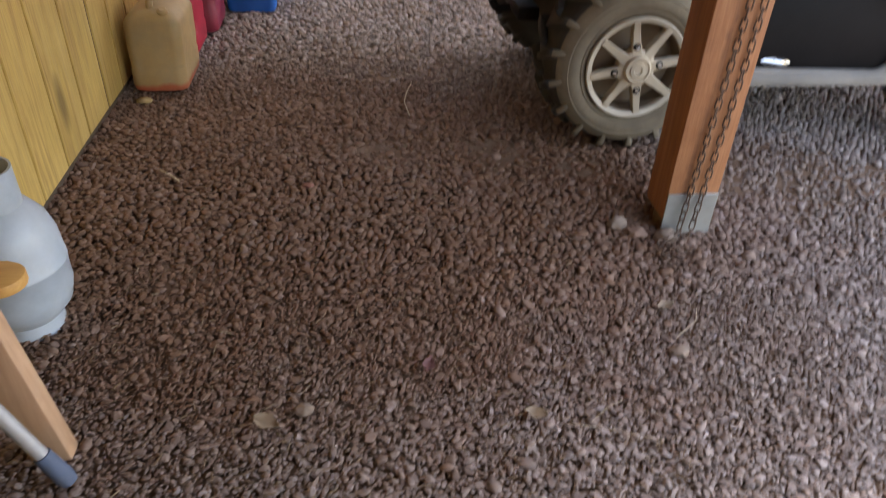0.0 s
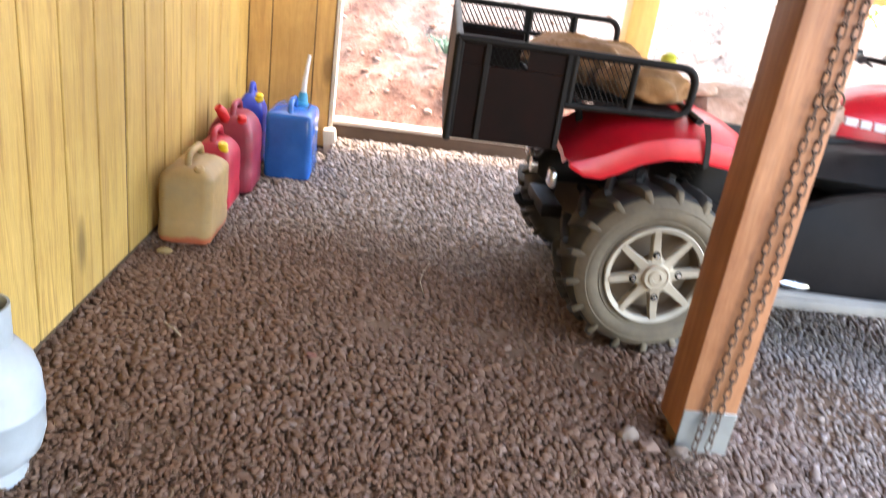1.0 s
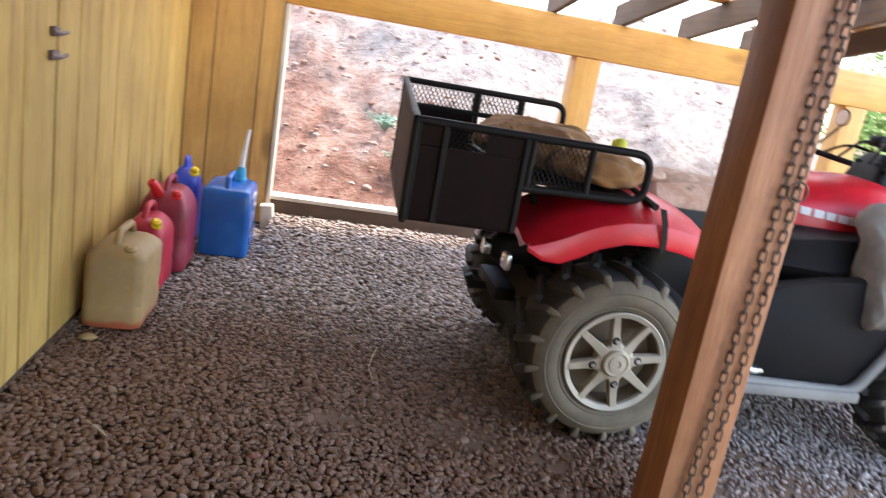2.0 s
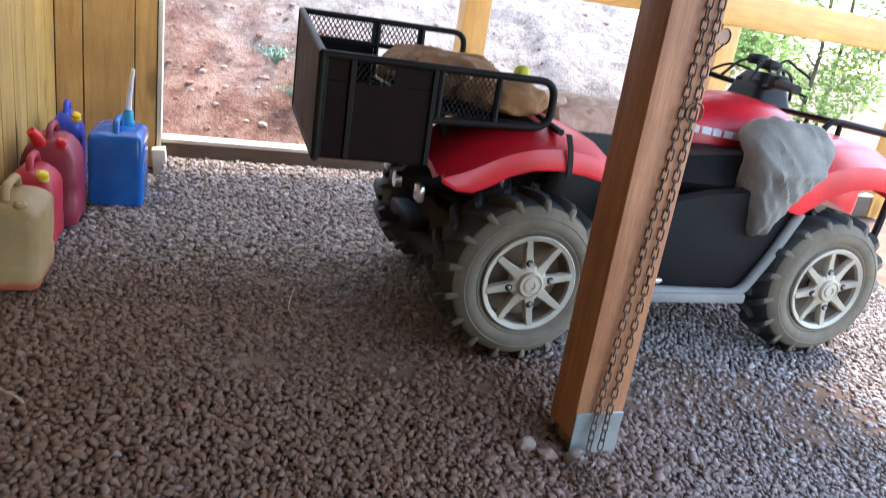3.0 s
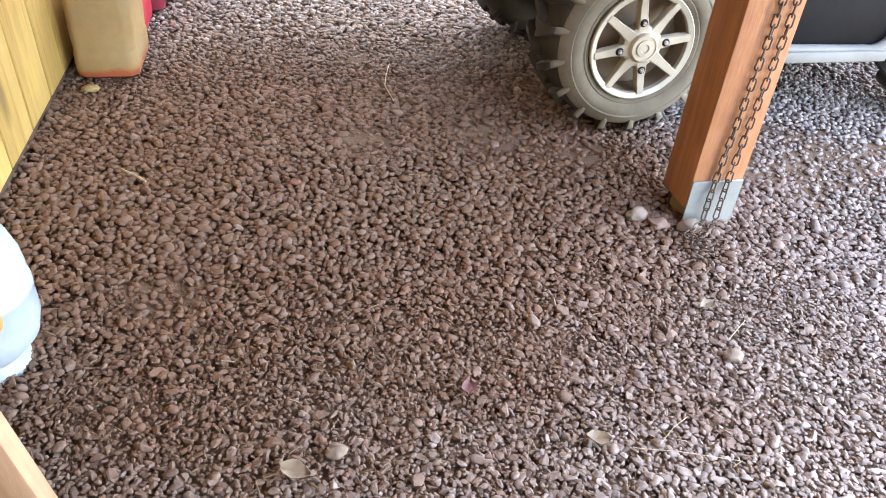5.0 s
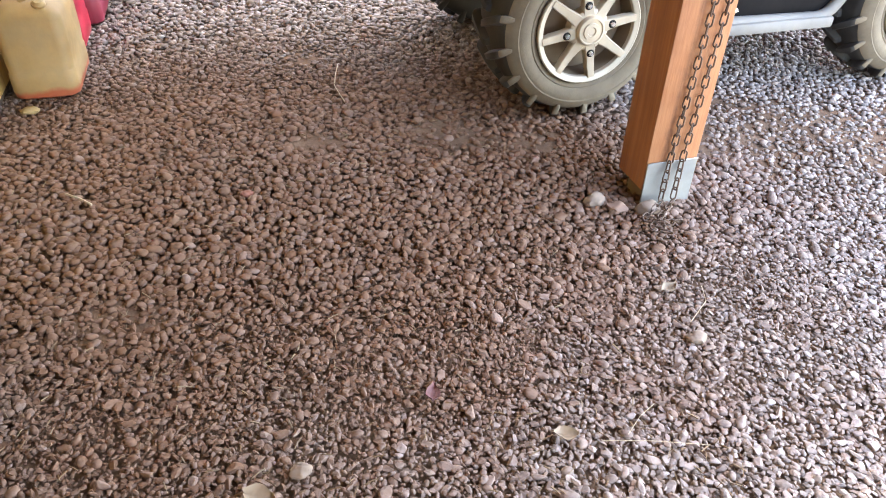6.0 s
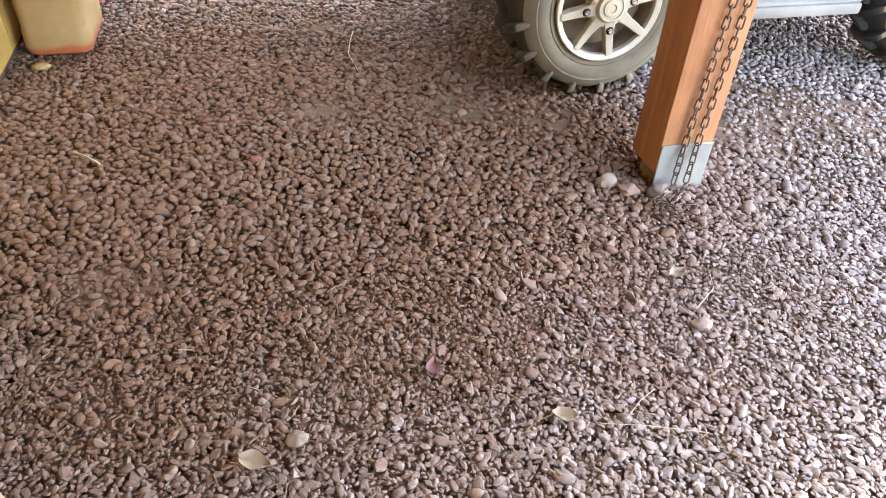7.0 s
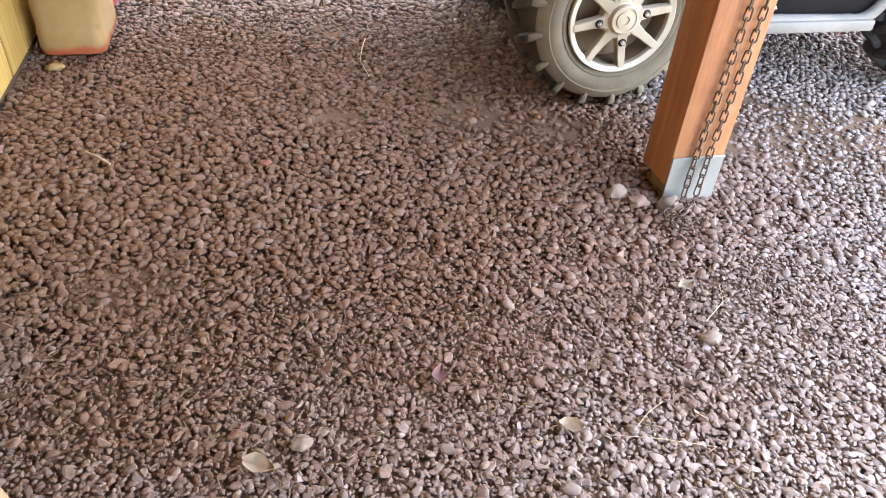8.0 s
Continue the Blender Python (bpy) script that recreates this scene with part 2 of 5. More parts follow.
M["chrome"] = plain("bright_metal", (0.70, 0.70, 0.70), 0.25, 0.9, 0.2)
M["canvas"] = plain("brown_canvas", (0.24, 0.115, 0.042), 0.9, 0, 0.3, (0.42, 0.24, 0.11), grain=120, vary=0.4, bump=0.5)


def camo(name, tones, scale):
    """Cloth printed in blotches of a few tones, with a woven bump."""
    m, n, l, b = nodes_of(name)
    v = coords(n, l)
    blot = noise_of(n, l, v, scale, 3, 0.55, 0.6)
    base = ramp_of(n, l, blot, [(0.25, tones[0]), (0.42, tones[1]), (0.52, tones[2]), (0.66, tones[3])], "EASE")
    fine = noise_of(n, l, v, 140, 3, 0.6)
    base = mix_of(n, l, 0.4, base, ramp_of(n, l, fine, [(0.3, (0.6,) * 3), (0.7, (1.2,) * 3)]), "MULTIPLY")
    l.new(base, b.inputs["Base Color"])
    b.inputs["Roughness"].default_value = 0.92
    bump_of(n, l, b, noise_of(n, l, v, 24, 5, 0.6), 0.6, 0.01)
    return m


M["camo"] = camo("camouflage_cloth", ((0.20, 0.12, 0.075), (0.50, 0.32, 0.23), (0.42, 0.25, 0.17), (0.58, 0.40, 0.30)), 8)
M["drape"] = plain("faded_grey_cloth", (0.12, 0.112, 0.095), 0.92, 0, 0.75, (0.33, 0.29, 0.235), grain=110, vary=0.45, bump=0.5)
M["litter"] = stones("dry_litter", [(0.0, (0.13, 0.075, 0.04)), (0.5, (0.20, 0.13, 0.075)), (1.0, (0.30, 0.23, 0.15))], 0.85)
M["yellow_green"] = plain("yellow_green_cloth", (0.50, 0.50, 0.05), 0.8)
M["white"] = plain("white_paint", (0.78, 0.78, 0.76), 0.4)
M["tank"] = plain("white_tank_paint", (0.36, 0.41, 0.45), 0.35, 0, 0.2, (0.55, 0.52, 0.46))
M["tan_can"] = plain("clouded_tan_plastic", (0.40, 0.235, 0.080), 0.42, 0, 0.7, (0.25, 0.20, 0.125), trans=0.25, vary=0.35)
# Reddish fuel shows through the foot of the clouded can, with a wavering edge.
cn, cl = M["tan_can"].node_tree.nodes, M["tan_can"].node_tree.links
high = cn.new("ShaderNodeSeparateXYZ")
cl.new(cn.new("ShaderNodeNewGeometry").outputs["Position"], high.inputs[0])
edge = cn.new("ShaderNodeMath")
edge.operation, edge.inputs[1].default_value = "MULTIPLY_ADD", -0.05
cl.new(noise_of(cn, cl, coords(cn, cl), 9, 4, 0.6), edge.inputs[0])
cl.new(high.outputs[2], edge.inputs[2])
fuel = ramp_of(cn, cl, edge.outputs[0], [(0.0, (0.8,) * 3), (0.016, (0, 0, 0))])
cb = cn["Principled BSDF"]
cl.new(mix_of(cn, cl, fuel, cb.inputs["Base Color"].links[0].from_socket, (0.40, 0.06, 0.025)), cb.inputs["Base Color"])
M["red_can"] = plain("red_can_plastic", (0.40, 0.012, 0.035), 0.42, 0, 0.12, (0.40, 0.12, 0.13))
M["plum_can"] = plain("faded_red_plastic", (0.23, 0.012, 0.035), 0.45, 0, 0.22, (0.34, 0.11, 0.14))
M["blue_can"] = plain("blue_plastic", (0.010, 0.11, 0.42), 0.2, 0, 0.1, (0.10, 0.26, 0.44))
M["navy_can"] = plain("deep_blue_plastic", (0.02, 0.05, 0.42), 0.4)
M["teal"] = plain("teal_plastic", (0.02, 0.30, 0.50), 0.4)
M["yellow"] = plain("yellow_plastic", (0.75, 0.50, 0.02), 0.4)
M["dark_red"] = plain("dark_red_cap", (0.55, 0.015, 0.02), 0.4)
M["grey_pole"] = plain("grey_pole", (0.36, 0.36, 0.36), 0.5, 0.2, 0.3)
M["blue_tip"] = plain("blue_grey_rubber", (0.07, 0.10, 0.16), 0.7, 0, 0.2)
M["leaf"] = plain("green_leaf", (0.24, 0.34, 0.06), 0.6, 0, 0, vary=0.45)
M["weed"] = plain("grey_green_weed", (0.14, 0.24, 0.17), 0.7, 0, 0, vary=0.4)
M["bark"] = plain("bark", (0.12, 0.09, 0.065), 0.9, 0, 0, grain=30, vary=0.4, bump=0.6)
sheet, sn, sl, sb = nodes_of("clear_roof_sheet")
tr, mx = sn.new("ShaderNodeBsdfTranslucent"), sn.new("ShaderNodeMixShader")
cl = ramp_of(sn, sl, noise_of(sn, sl, coords(sn, sl), 3, 5), [(0.3, (0.74, 0.75, 0.74)), (0.7, (0.90, 0.91, 0.92))])
sl.new(cl, sb.inputs["Base Color"])
sl.new(cl, tr.inputs["Color"])
mx.inputs[0].default_value = 0.70
sl.new(sb.outputs[0], mx.inputs[1])
sl.new(tr.outputs[0], mx.inputs[2])
sl.new(mx.outputs[0], sn["Material Output"].inputs[0])
M["clear"] = sheet


# ---- mesh helpers ----
ORIGIN = {}


def thing(name, at, label, category, group="", kind=""):
    ob = new(name)
    ob.location = at
    ob.empty_display_size = 0.1
    ORIGIN[ob.name] = Vector(at)
    return tagged(ob, label, category, group, kind)


def part(name, bm, material, parent=None, label="", smooth=True):
    """One mesh object out of a bmesh in world metres, under a thing or a part."""
    base = ORIGIN[parent.name] if parent else Vector((0, 0, 0))
    bmesh.ops.translate(bm, verts=bm.verts, vec=-base)
    bmesh.ops.recalc_face_normals(bm, faces=bm.faces)
    me = bpy.data.meshes.new(name)
    bm.to_mesh(me)
    bm.free()
    me.materials.append(M[material])
    if smooth:
        me.polygons.foreach_set("use_smooth", [True] * len(me.polygons))
        me.set_sharp_from_angle(angle=radians(38))
    ob = new(name, me)
    ob.parent = parent
    ORIGIN[ob.name] = base
    if label:
        ob["label"] = label
    return ob


def box(bm, lo, hi, bevel=0.0, seg=2, m=None):
    c = [(a + b) / 2 for a, b in zip(lo, hi)]
    s = [abs(b - a) for a, b in zip(lo, hi)]
    made = bmesh.ops.create_cube(bm, size=1, matrix=Matrix.Translation(c) @ Matrix.Diagonal((*s, 1)))["verts"]
    if bevel:
        edges = list({e for v in made for e in v.link_edges})
        done = bmesh.ops.bevel(bm, geom=edges, offset=bevel, segments=seg, profile=0.5, affect="EDGES", clamp_overlap=True)
        made = list({v for f in done["faces"] for v in f.verts} | {v for v in made if v.is_valid})
    if m:
        bmesh.ops.transform(bm, matrix=m, verts=made)
    return made


def boxed(lo, hi, bevel=0.004, seg=2, m=None):
    bm = bmesh.new()
    box(bm, lo, hi, bevel, seg, m)
    return bm


def loft(bm, rings, cap=True, closed=True, wrap=False):
    """Joins rings of points with the same count each into a skin."""
    rows = [[bm.verts.new(p) for p in ring] for ring in rings]
    n = len(rows[0])
    pairs = list(zip(rows, rows[1:])) + ([(rows[-1], rows[0])] if wrap else [])
    for a, b in pairs:
        for k in range(n if closed else n - 1):
            j = (k + 1) % n
            bm.faces.new((a[k], a[j], b[j], b[k]))
    if cap and closed and not wrap:
        bm.faces.new(rows[0])
        bm.faces.new(rows[-1])
    return [v for r in rows for v in r]


def tube(bm, pts, r, n=8, wrap=False):
    """A round bar along points."""
    pts = [Vector(p) for p in pts]
    rings, up = [], None
    for k, p in enumerate(pts):
        a = pts[k - 1] if (k or wrap) else p
        b = pts[(k + 1) % len(pts)] if (k + 1 < len(pts) or wrap) else p
        d = (b - a).normalized()
        up = (up - d * up.dot(d)).normalized() if up and (up - d * up.dot(d)).length > 0.01 else d.orthogonal().normalized()
        side = d.cross(up)
        rr = r[k] if isinstance(r, (list, tuple)) else r
        rings.append([p + (up * math.cos(t) + side * math.sin(t)) * rr for t in (2 * math.pi * i / n for i in range(n))])
    return loft(bm, rings, wrap=wrap)


def rounded(pts, radius, steps=4, wrap=False):
    """A path of points with its corners rounded off."""
    pts = [Vector(p) for p in pts]
    out = []
    for k, p in enumerate(pts):
        if not wrap and k in (0, len(pts) - 1):
            out.append(p)
            continue
        a, b = pts[k - 1], pts[(k + 1) % len(pts)]
        ra, rb = min(radius, (a - p).length * 0.45), min(radius, (b - p).length * 0.45)
        s, e = p + (a - p).normalized() * ra, p + (b - p).normalized() * rb
        for i in range(steps + 1):
            t = i / steps
            out.append(s * (1 - t) ** 2 + p * 2 * t * (1 - t) + e * t * t)
    return out


def lathe(bm, profile, centre, axis, n=48, ring=False):
    """Turns (radius, height) pairs round an axis."""
    c, d = Vector(centre), Vector(axis).normalized()
    u = d.orthogonal().normalized()
    w = d.cross(u)
    rings = [[c + d * h + (u * math.cos(t) + w * math.sin(t)) * r for t in (2 * math.pi * i / n for i in range(n))] for r, h in profile]
    return loft(bm, rings, cap=not ring, wrap=ring)


def rrect(x0, x1, y0, y1, z, r, n=4):
    """A ring: a rectangle with rounded corners at height z."""
    out = []
    for cx, cy, a in ((x1 - r, y1 - r, 0), (x0 + r, y1 - r, 90), (x0 + r, y0 + r, 180), (x1 - r, y0 + r, 270)):
        for i in range(n + 1):
            t = radians(a + 90 * i / n)
            out.append((cx + r * math.cos(t), cy + r * math.sin(t), z))
    return out


def slab(bm, outline, axis, a, b, bevel=0.0):
    """A flat plate: a 2D outline pushed from a to b along an axis."""
    put = {"x": lambda p, h: (h, p[0], p[1]), "y": lambda p, h: (p[0], h, p[1]), "z": lambda p, h: (p[0], p[1], h)}[axis]
    made = loft(bm, [[put(p, a) for p in outline], [put(p, b) for p in outline]])
    if bevel:
        rim = [e for e in {e for v in made for e in v.link_edges} if len({round((v.co["xyz".index(axis)] - a) / (b - a), 3) for v in e.verts}) == 1]
        bmesh.ops.bevel(bm, geom=rim, offset=bevel, segments=2, profile=0.5, affect="EDGES")
    return made


def lump(bm, lo, hi, amount=0.15, freq=6.0, sub=4, power=2.6):
    """A soft stuffed or draped form that fills a box, with folds."""
    made = bmesh.ops.create_icosphere(bm, subdivisions=sub, radius=1)["verts"]
    c, h = (Vector(lo) + Vector(hi)) / 2, (Vector(hi) - Vector(lo)) / 2
    for v in made:
        d = v.co.normalized()
        k = (abs(d.x) ** power + abs(d.y) ** power + abs(d.z) ** power) ** (-1 / power)
        p = c + Vector((d.x * h.x, d.y * h.y, d.z * h.z)) * k
        f = 1 + amount * (noise.noise(p * freq) + 0.5 * noise.noise(p * freq * 2.7))
        v.co = c + (p - c) * f
    return made


# ---- ground ----
def swell(x, y):
    """Height of the gravel floor: gentle unevenness and a low bank of stones against the sill."""
    h = 0.012 * noise.noise(Vector((x * 1.3, y * 1.3, 0.3)))
    if y > 3.4 and x > 0.55:
        h += 0.085 * min(1, (y - 3.4) / 0.9) ** 1.5
    return h


def grid_sheet(name, xs, ys, height, material):
    verts = [(x, y, height(x, y)) for y in ys for x in xs]
    n = len(xs)
    faces = [(j * n + i, j * n + i + 1, (j + 1) * n + i + 1, (j + 1) * n + i) for j in range(len(ys) - 1) for i in range(n - 1)]
    me = bpy.data.meshes.new(name)
    me.from_pydata(verts, [], faces)
    me.materials.append(M[material])
    me.polygons.foreach_set("use_smooth", [True] * len(faces))
    return new(name, me)


def steps_out(inner, far):
    return [-far, -far / 4, -far / 16, *inner, inner[-1] + far / 16, far / 4, far]


def bare(x, y):
    """How far a spot is worn down to the dirt, 0 to 1."""
    b = 0.0
    for cx, cy, r, most in ((0.93, 2.05, 0.13, 1.2), (1.36, 2.02, 0.18, 0.85), (1.60, 1.90, 0.16, 0.80), (2.30, 1.80, 0.36, 0.75), (2.75, 1.65, 0.34, 0.75), (1.0, 2.75, 0.12, 0.8), (0.42, 1.36, 0.12, 0.7)):
        b = max(b, min(most, 1.25 - math.hypot((x - cx) * 0.8, y - cy) / r))
    return b + 0.30 * noise.noise(Vector((x * 7, y * 7, 5)))


def ground_height(x, y):
    """The dirt lies under the stones and silts them up where it is worn."""
    if -0.2 <= x <= 5 and -0.5 <= y <= 4.5:
        return swell(x, y) - 0.014 + 0.014 * max(0.0, min(1.0, bare(x, y)))
    if y > 4.5:
        return -0.05
    return -0.02


inner_x = [i * 0.05 - 0.5 for i in range(140)]
inner_y = [i * 0.05 - 1.5 for i in range(128)]
ground = grid_sheet("ground", steps_out(inner_x, 400), steps_out(inner_y, 400), ground_height, "dirt")
tagged(ground, "brown dusty dirt ground under the gravel", "ground", kind="structure")


def pebbles():
    """A carpet of stones, joined as one heap: broken chips near the front, rounded river pebbles further in."""
    rng = np.random.default_rng(7)
    shapes = {}
    for sub in (1, 2):
        made = []
        for k in range(24):
            chip = k < 12
            bm = bmesh.new()
            bmesh.ops.create_icosphere(bm, subdivisions=sub, radius=1)
            cuts = [(Vector(rng.normal(0, 1, 3)).normalized(), rng.uniform(0.36, 0.74)) for _ in range(9)] if chip else [(Vector(rng.normal(0, 1, 3)).normalized(), rng.uniform(0.5, 0.8)) for _ in range(3)]
            for v in bm.verts:
                d = v.co.copy()
                p = d * (1.03 + (0.26 if chip else 0.20) * noise.noise(d * 1.1 + Vector((k * 9.1, 0, 0))) + (0.12 if chip else 0.05) * noise.noise(d * 2.9 + Vector((0, k * 5.3, 0))))
                for way, off in cuts:
                    over = p.dot(way) - off
                    if over > 0:
                        p -= way * over * (0.95 if chip else 0.6)
                v.co = p
            bm.verts.index_update()
            made.append((np.array([v.co[:] for v in bm.verts]), np.array([[v.index for v in f.verts] for f in bm.faces])))
            bm.free()
        shapes[sub] = made
    spots = []
    y, row = 0.25, 0
    while y < 4.4:
        front = max(0.0, min(1.0, (1.55 - y) / 0.45))
        near = y < 2.9
        step = 0.0186 - 0.0078 * front if near else 0.0235
        x = -0.02 if y < 4.33 else 0.5
        x += 0.5 * step * (row % 2)
        while x < min(4.4, 2.05 + (y - 0.25) * 1.15) + 0.12 * noise.noise(Vector((y * 4, 1, 8))):
            px, py = x + rng.uniform(-0.36, 0.36) * step, y + rng.uniform(-0.36, 0.36) * step
            coarse = 0.5 + 0.5 * noise.noise(Vector((px * 1.1, py * 1.1, 2.0)))
            size = step * (0.545 + 0.055 * front) * rng.lognormal(0.0, 0.19 + 0.09 * front) * (0.90 + 0.20 * coarse)
            if bare(px, py) < 0.45 + 0.75 * rng.random() and py > 0.33 + 0.08 * noise.noise(Vector((px * 5, 3, 1))):
                detail = 2 if (0.55 < py < 2.45 and -0.02 < px < 2.2 and size > 0.0066) else 1
                chip = rng.random() < 0.10 + 0.80 * front
                spots.append((px, py, size, 1 if chip and size < 0.0085 else detail, chip))
            x += step * (1.25 if x > 2.5 else 1.0)
        y += step * 0.88
        row += 1
    for _ in range(26000):
        px, py = rng.uniform(0.0, 2.8), 0.4 + 2.2 * rng.random() ** 1.3
        if bare(px, py) < 0.9 or rng.random() < 0.35:
            spots.append((px, py, 0.0030 * rng.lognormal(0.2, 0.35), 1, True))
    vs, fs, base = [], [], 0
    for px, py, size, sub, chip in spots:
        tv, tf = shapes[sub][rng.integers(12) + (0 if chip else 12)]
        sx, sy, sz = size * rng.uniform(1.0, 1.70 if chip else 1.42), size * rng.uniform(0.68 if chip else 0.80, 1.05), size * rng.uniform(0.46, 0.70)
        p = tv * (sx, sy, sz)
        a, t = rng.uniform(0, 6.283), rng.normal(0, 0.22)
        ca, sa, ct, st = math.cos(a), math.sin(a), math.cos(t), math.sin(t)
        q = np.stack([p[:, 0] * ct - p[:, 2] * st, p[:, 1], p[:, 0] * st + p[:, 2] * ct], 1)
        q = np.stack([q[:, 0] * ca - q[:, 1] * sa, q[:, 0] * sa + q[:, 1] * ca, q[:, 2]], 1)
        vs.append(q + (px, py, swell(px, py) + rng.uniform(-0.25, 0.45) * size - 0.003 - (0.0035 if size < 0.0045 else 0)))
        fs.append(tf + base)
        base += len(tv)
    vs, fs = np.concatenate(vs), np.concatenate(fs)
    me = bpy.data.meshes.new("gravel")
    me.vertices.add(len(vs))
    me.vertices.foreach_set("co", vs.ravel())
    me.loops.add(fs.size)
    me.loops.foreach_set("vertex_index", fs.ravel())
    me.polygons.add(len(fs))
    me.polygons.foreach_set("loop_start", np.arange(0, fs.size, 3))
    me.polygons.foreach_set("use_smooth", np.concatenate([np.full(80 if q == 2 else 20, not chip or n % 6 == 0) for n, (_, _, _, q, chip) in enumerate(spots)]))
    me.update(calc_edges=True)
    me.materials.append(M["gravel"])
    return new("gravel", me)


tagged(pebbles(), "loose rounded grey-brown gravel covering the shed floor", "gravel", kind="stuff")


# ---- shed structure ----
BACK = 4.35
wall_left = thing("wall_left", (0, 1.5, 0), "golden-stained vertical board wall", "wall", kind="structure")
part("core", boxed((-0.12, -1.2, 0.0), (-0.006, BACK + 0.1, 2.3), 0), "sill", wall_left)
edges_left = [-1.1, -0.89, -0.68, -0.47, -0.26, -0.05, 0.16, 0.37, 0.58, 0.79, 1.0, 1.21, 1.505]
edges_right = [2.385, 2.575, 2.79, 3.01, 3.23, 3.45, 3.67, 3.89, 4.11, BACK]


def upright_boards(edges, x_face, parent, z0, z1, material="board_z", along="y", gap=0.010):
    for a, b in zip(edges, edges[1:]):
        lo, hi = ((x_face - 0.018, a + gap / 2, z0), (x_face, b - gap / 2, z1))
        if along == "x":
            lo, hi = ((a + gap / 2, x_face, z0), (b - gap / 2, x_face + 0.018, z1))
        part("board", boxed(lo, hi, 0.003, 1), material, parent)


upright_boards(edges_left, 0.0, wall_left, 0.02, 2.25)
upright_boards(edges_right, 0.0, wall_left, 0.02, 2.0)
door = thing("door_1", (0, 1.95, 0), "closed golden board door flush in the wall", "door", kind="structure")
upright_boards([1.520, 1.70, 1.905, 2.13, 2.358], 0.006, door, 0.03, 1.98)
for z, wide in ((1.012, 0.05), (0.945, 0.06)):
    bm = boxed((0.006, 2.345 - wide, z - 0.014), (0.022, 2.345, z + 0.014), 0.004)
    tube(bm, [(0.02, 2.335 - wide, z), (0.032, 2.345 - wide * 0.5, z - 0.004), (0.02, 2.40, z)], 0.006)
    part("latch", bm, "latch", door, "dark metal latch")
wall_back = thing("wall_back", (0.25, BACK, 0), "brown-gold board wall beside the opening", "wall", kind="structure")
part("core", boxed((-0.02, BACK + 0.006, 0.0), (0.505, BACK + 0.12, 1.52), 0), "sill", wall_back)
upright_boards([0.0, 0.135, 0.39, 0.505], BACK, wall_back, 0.02, 1.52, "board_back", "x", 0.006)
part("corner_trim", boxed((0.508, BACK - 0.012, 0.0), (0.532, BACK + 0.12, 1.30), 0.003), "trim_z", wall_back, "pale weathered edge strip")
part("foot_block", boxed((0.50, BACK - 0.10, 0.0), (0.575, BACK - 0.016, 0.15), 0.008, 2, Matrix.Translation((0.54, BACK, 0)) @ Matrix.Rotation(radians(-6), 4, "Y") @ Matrix.Translation((-0.54, -BACK, 0))), "trim_z", wall_back, "pale wooden block")

beam = thing("beam", (2.5, BACK, 1.30), "golden timber header beam over the back openings", "beam", kind="structure")
part("timber", boxed((0.505, BACK, 1.305), (6.2, BACK + 0.14, 1.525), 0.006), "beam_x", beam)
for x0, x1 in ((2.245, 2.41), (4.13, 4.29), (6.03, 6.19)):
    p = thing("back_post", (x0, BACK, 0), "square golden timber post under the header beam", "post", "back posts", "structure")
    part("timber", boxed((x0, BACK + 0.003, 0.0), (x1, BACK + 0.137, 1.303), 0.006), "back_post", p)
sill = thing("sill", (1.4, BACK, 0), "dark sill board whose pale top edge also carries the sun", "sill", kind="structure")
for x0, x1 in ((0.535, 2.243), (2.412, 4.128), (4.292, 6.028)):
    part("sill_board", boxed((x0, BACK + 0.01, 0.0), (x1, BACK + 0.13, 0.168), 0.004), "sill", sill)
    # Pale strip; its whiteness also puts the sun onto the sill's top.
    part("top_strip", boxed((x0, BACK + 0.004, 0.170), (x1, BACK + 0.135, 0.194), 0.003), "trim_x", sill, "pale strip whitened for the sun on it")

# Unseen wall behind the camera, added only to keep light off the left.
front_blocker = thing("front_blocker", (0.5, -0.6, 0), "unseen golden board wall added to block light from the front", "wall", kind="structure")
part("core", boxed((-0.12, -0.75, 0.0), (1.48, -0.60, 1.455), 0), "sill", front_blocker)
upright_boards([0.0, 0.21, 0.42, 0.63, 0.84, 1.05, 1.26, 1.47], -0.61, front_blocker, 0.02, 1.455, along="x")

# Roof: rafters that rise towards the open front, purlins and corrugated sheets.
RISE, ROOF_X1 = 0.13, 3.9


def roof_z(y):
    return 1.53 + (BACK - y) * RISE


tilt_roof = math.atan(-RISE)
roof = thing("ceiling", (2.4, 2.0, 1.9), "corrugated roof on dark rafters over the shed", "roof", kind="structure")


def sloped(x0, x1, y0, y1, lift, thick):
    bm = bmesh.new()
    loft(bm, [[(x0, y, roof_z(y) + lift), (x1, y, roof_z(y) + lift), (x1, y, roof_z(y) + lift + thick), (x0, y, roof_z(y) + lift + thick)] for y in (y0, y1)])
    return bm


def joined(items, name, material, parent, label=""):
    bm = bmesh.new()
    for piece in items:
        me = bpy.data.meshes.new("t")
        piece.to_mesh(me)
        bm.from_mesh(me)
        piece.free()
        bpy.data.meshes.remove(me)
    return part(name, bm, material, parent, label)


# The second value sets how far the added light blockers reach in x.
FRONT, BLOCKER_X = 1.1, 1.75
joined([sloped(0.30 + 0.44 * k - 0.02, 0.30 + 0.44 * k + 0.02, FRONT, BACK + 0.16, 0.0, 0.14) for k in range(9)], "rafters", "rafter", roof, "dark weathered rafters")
joined([sloped(-0.1, ROOF_X1, y, y + 0.09, 0.142, 0.02) for y in np.arange(FRONT + 0.1, BACK + 0.1, 0.55)], "purlins", "purlin", roof, "yellow purlin boards")


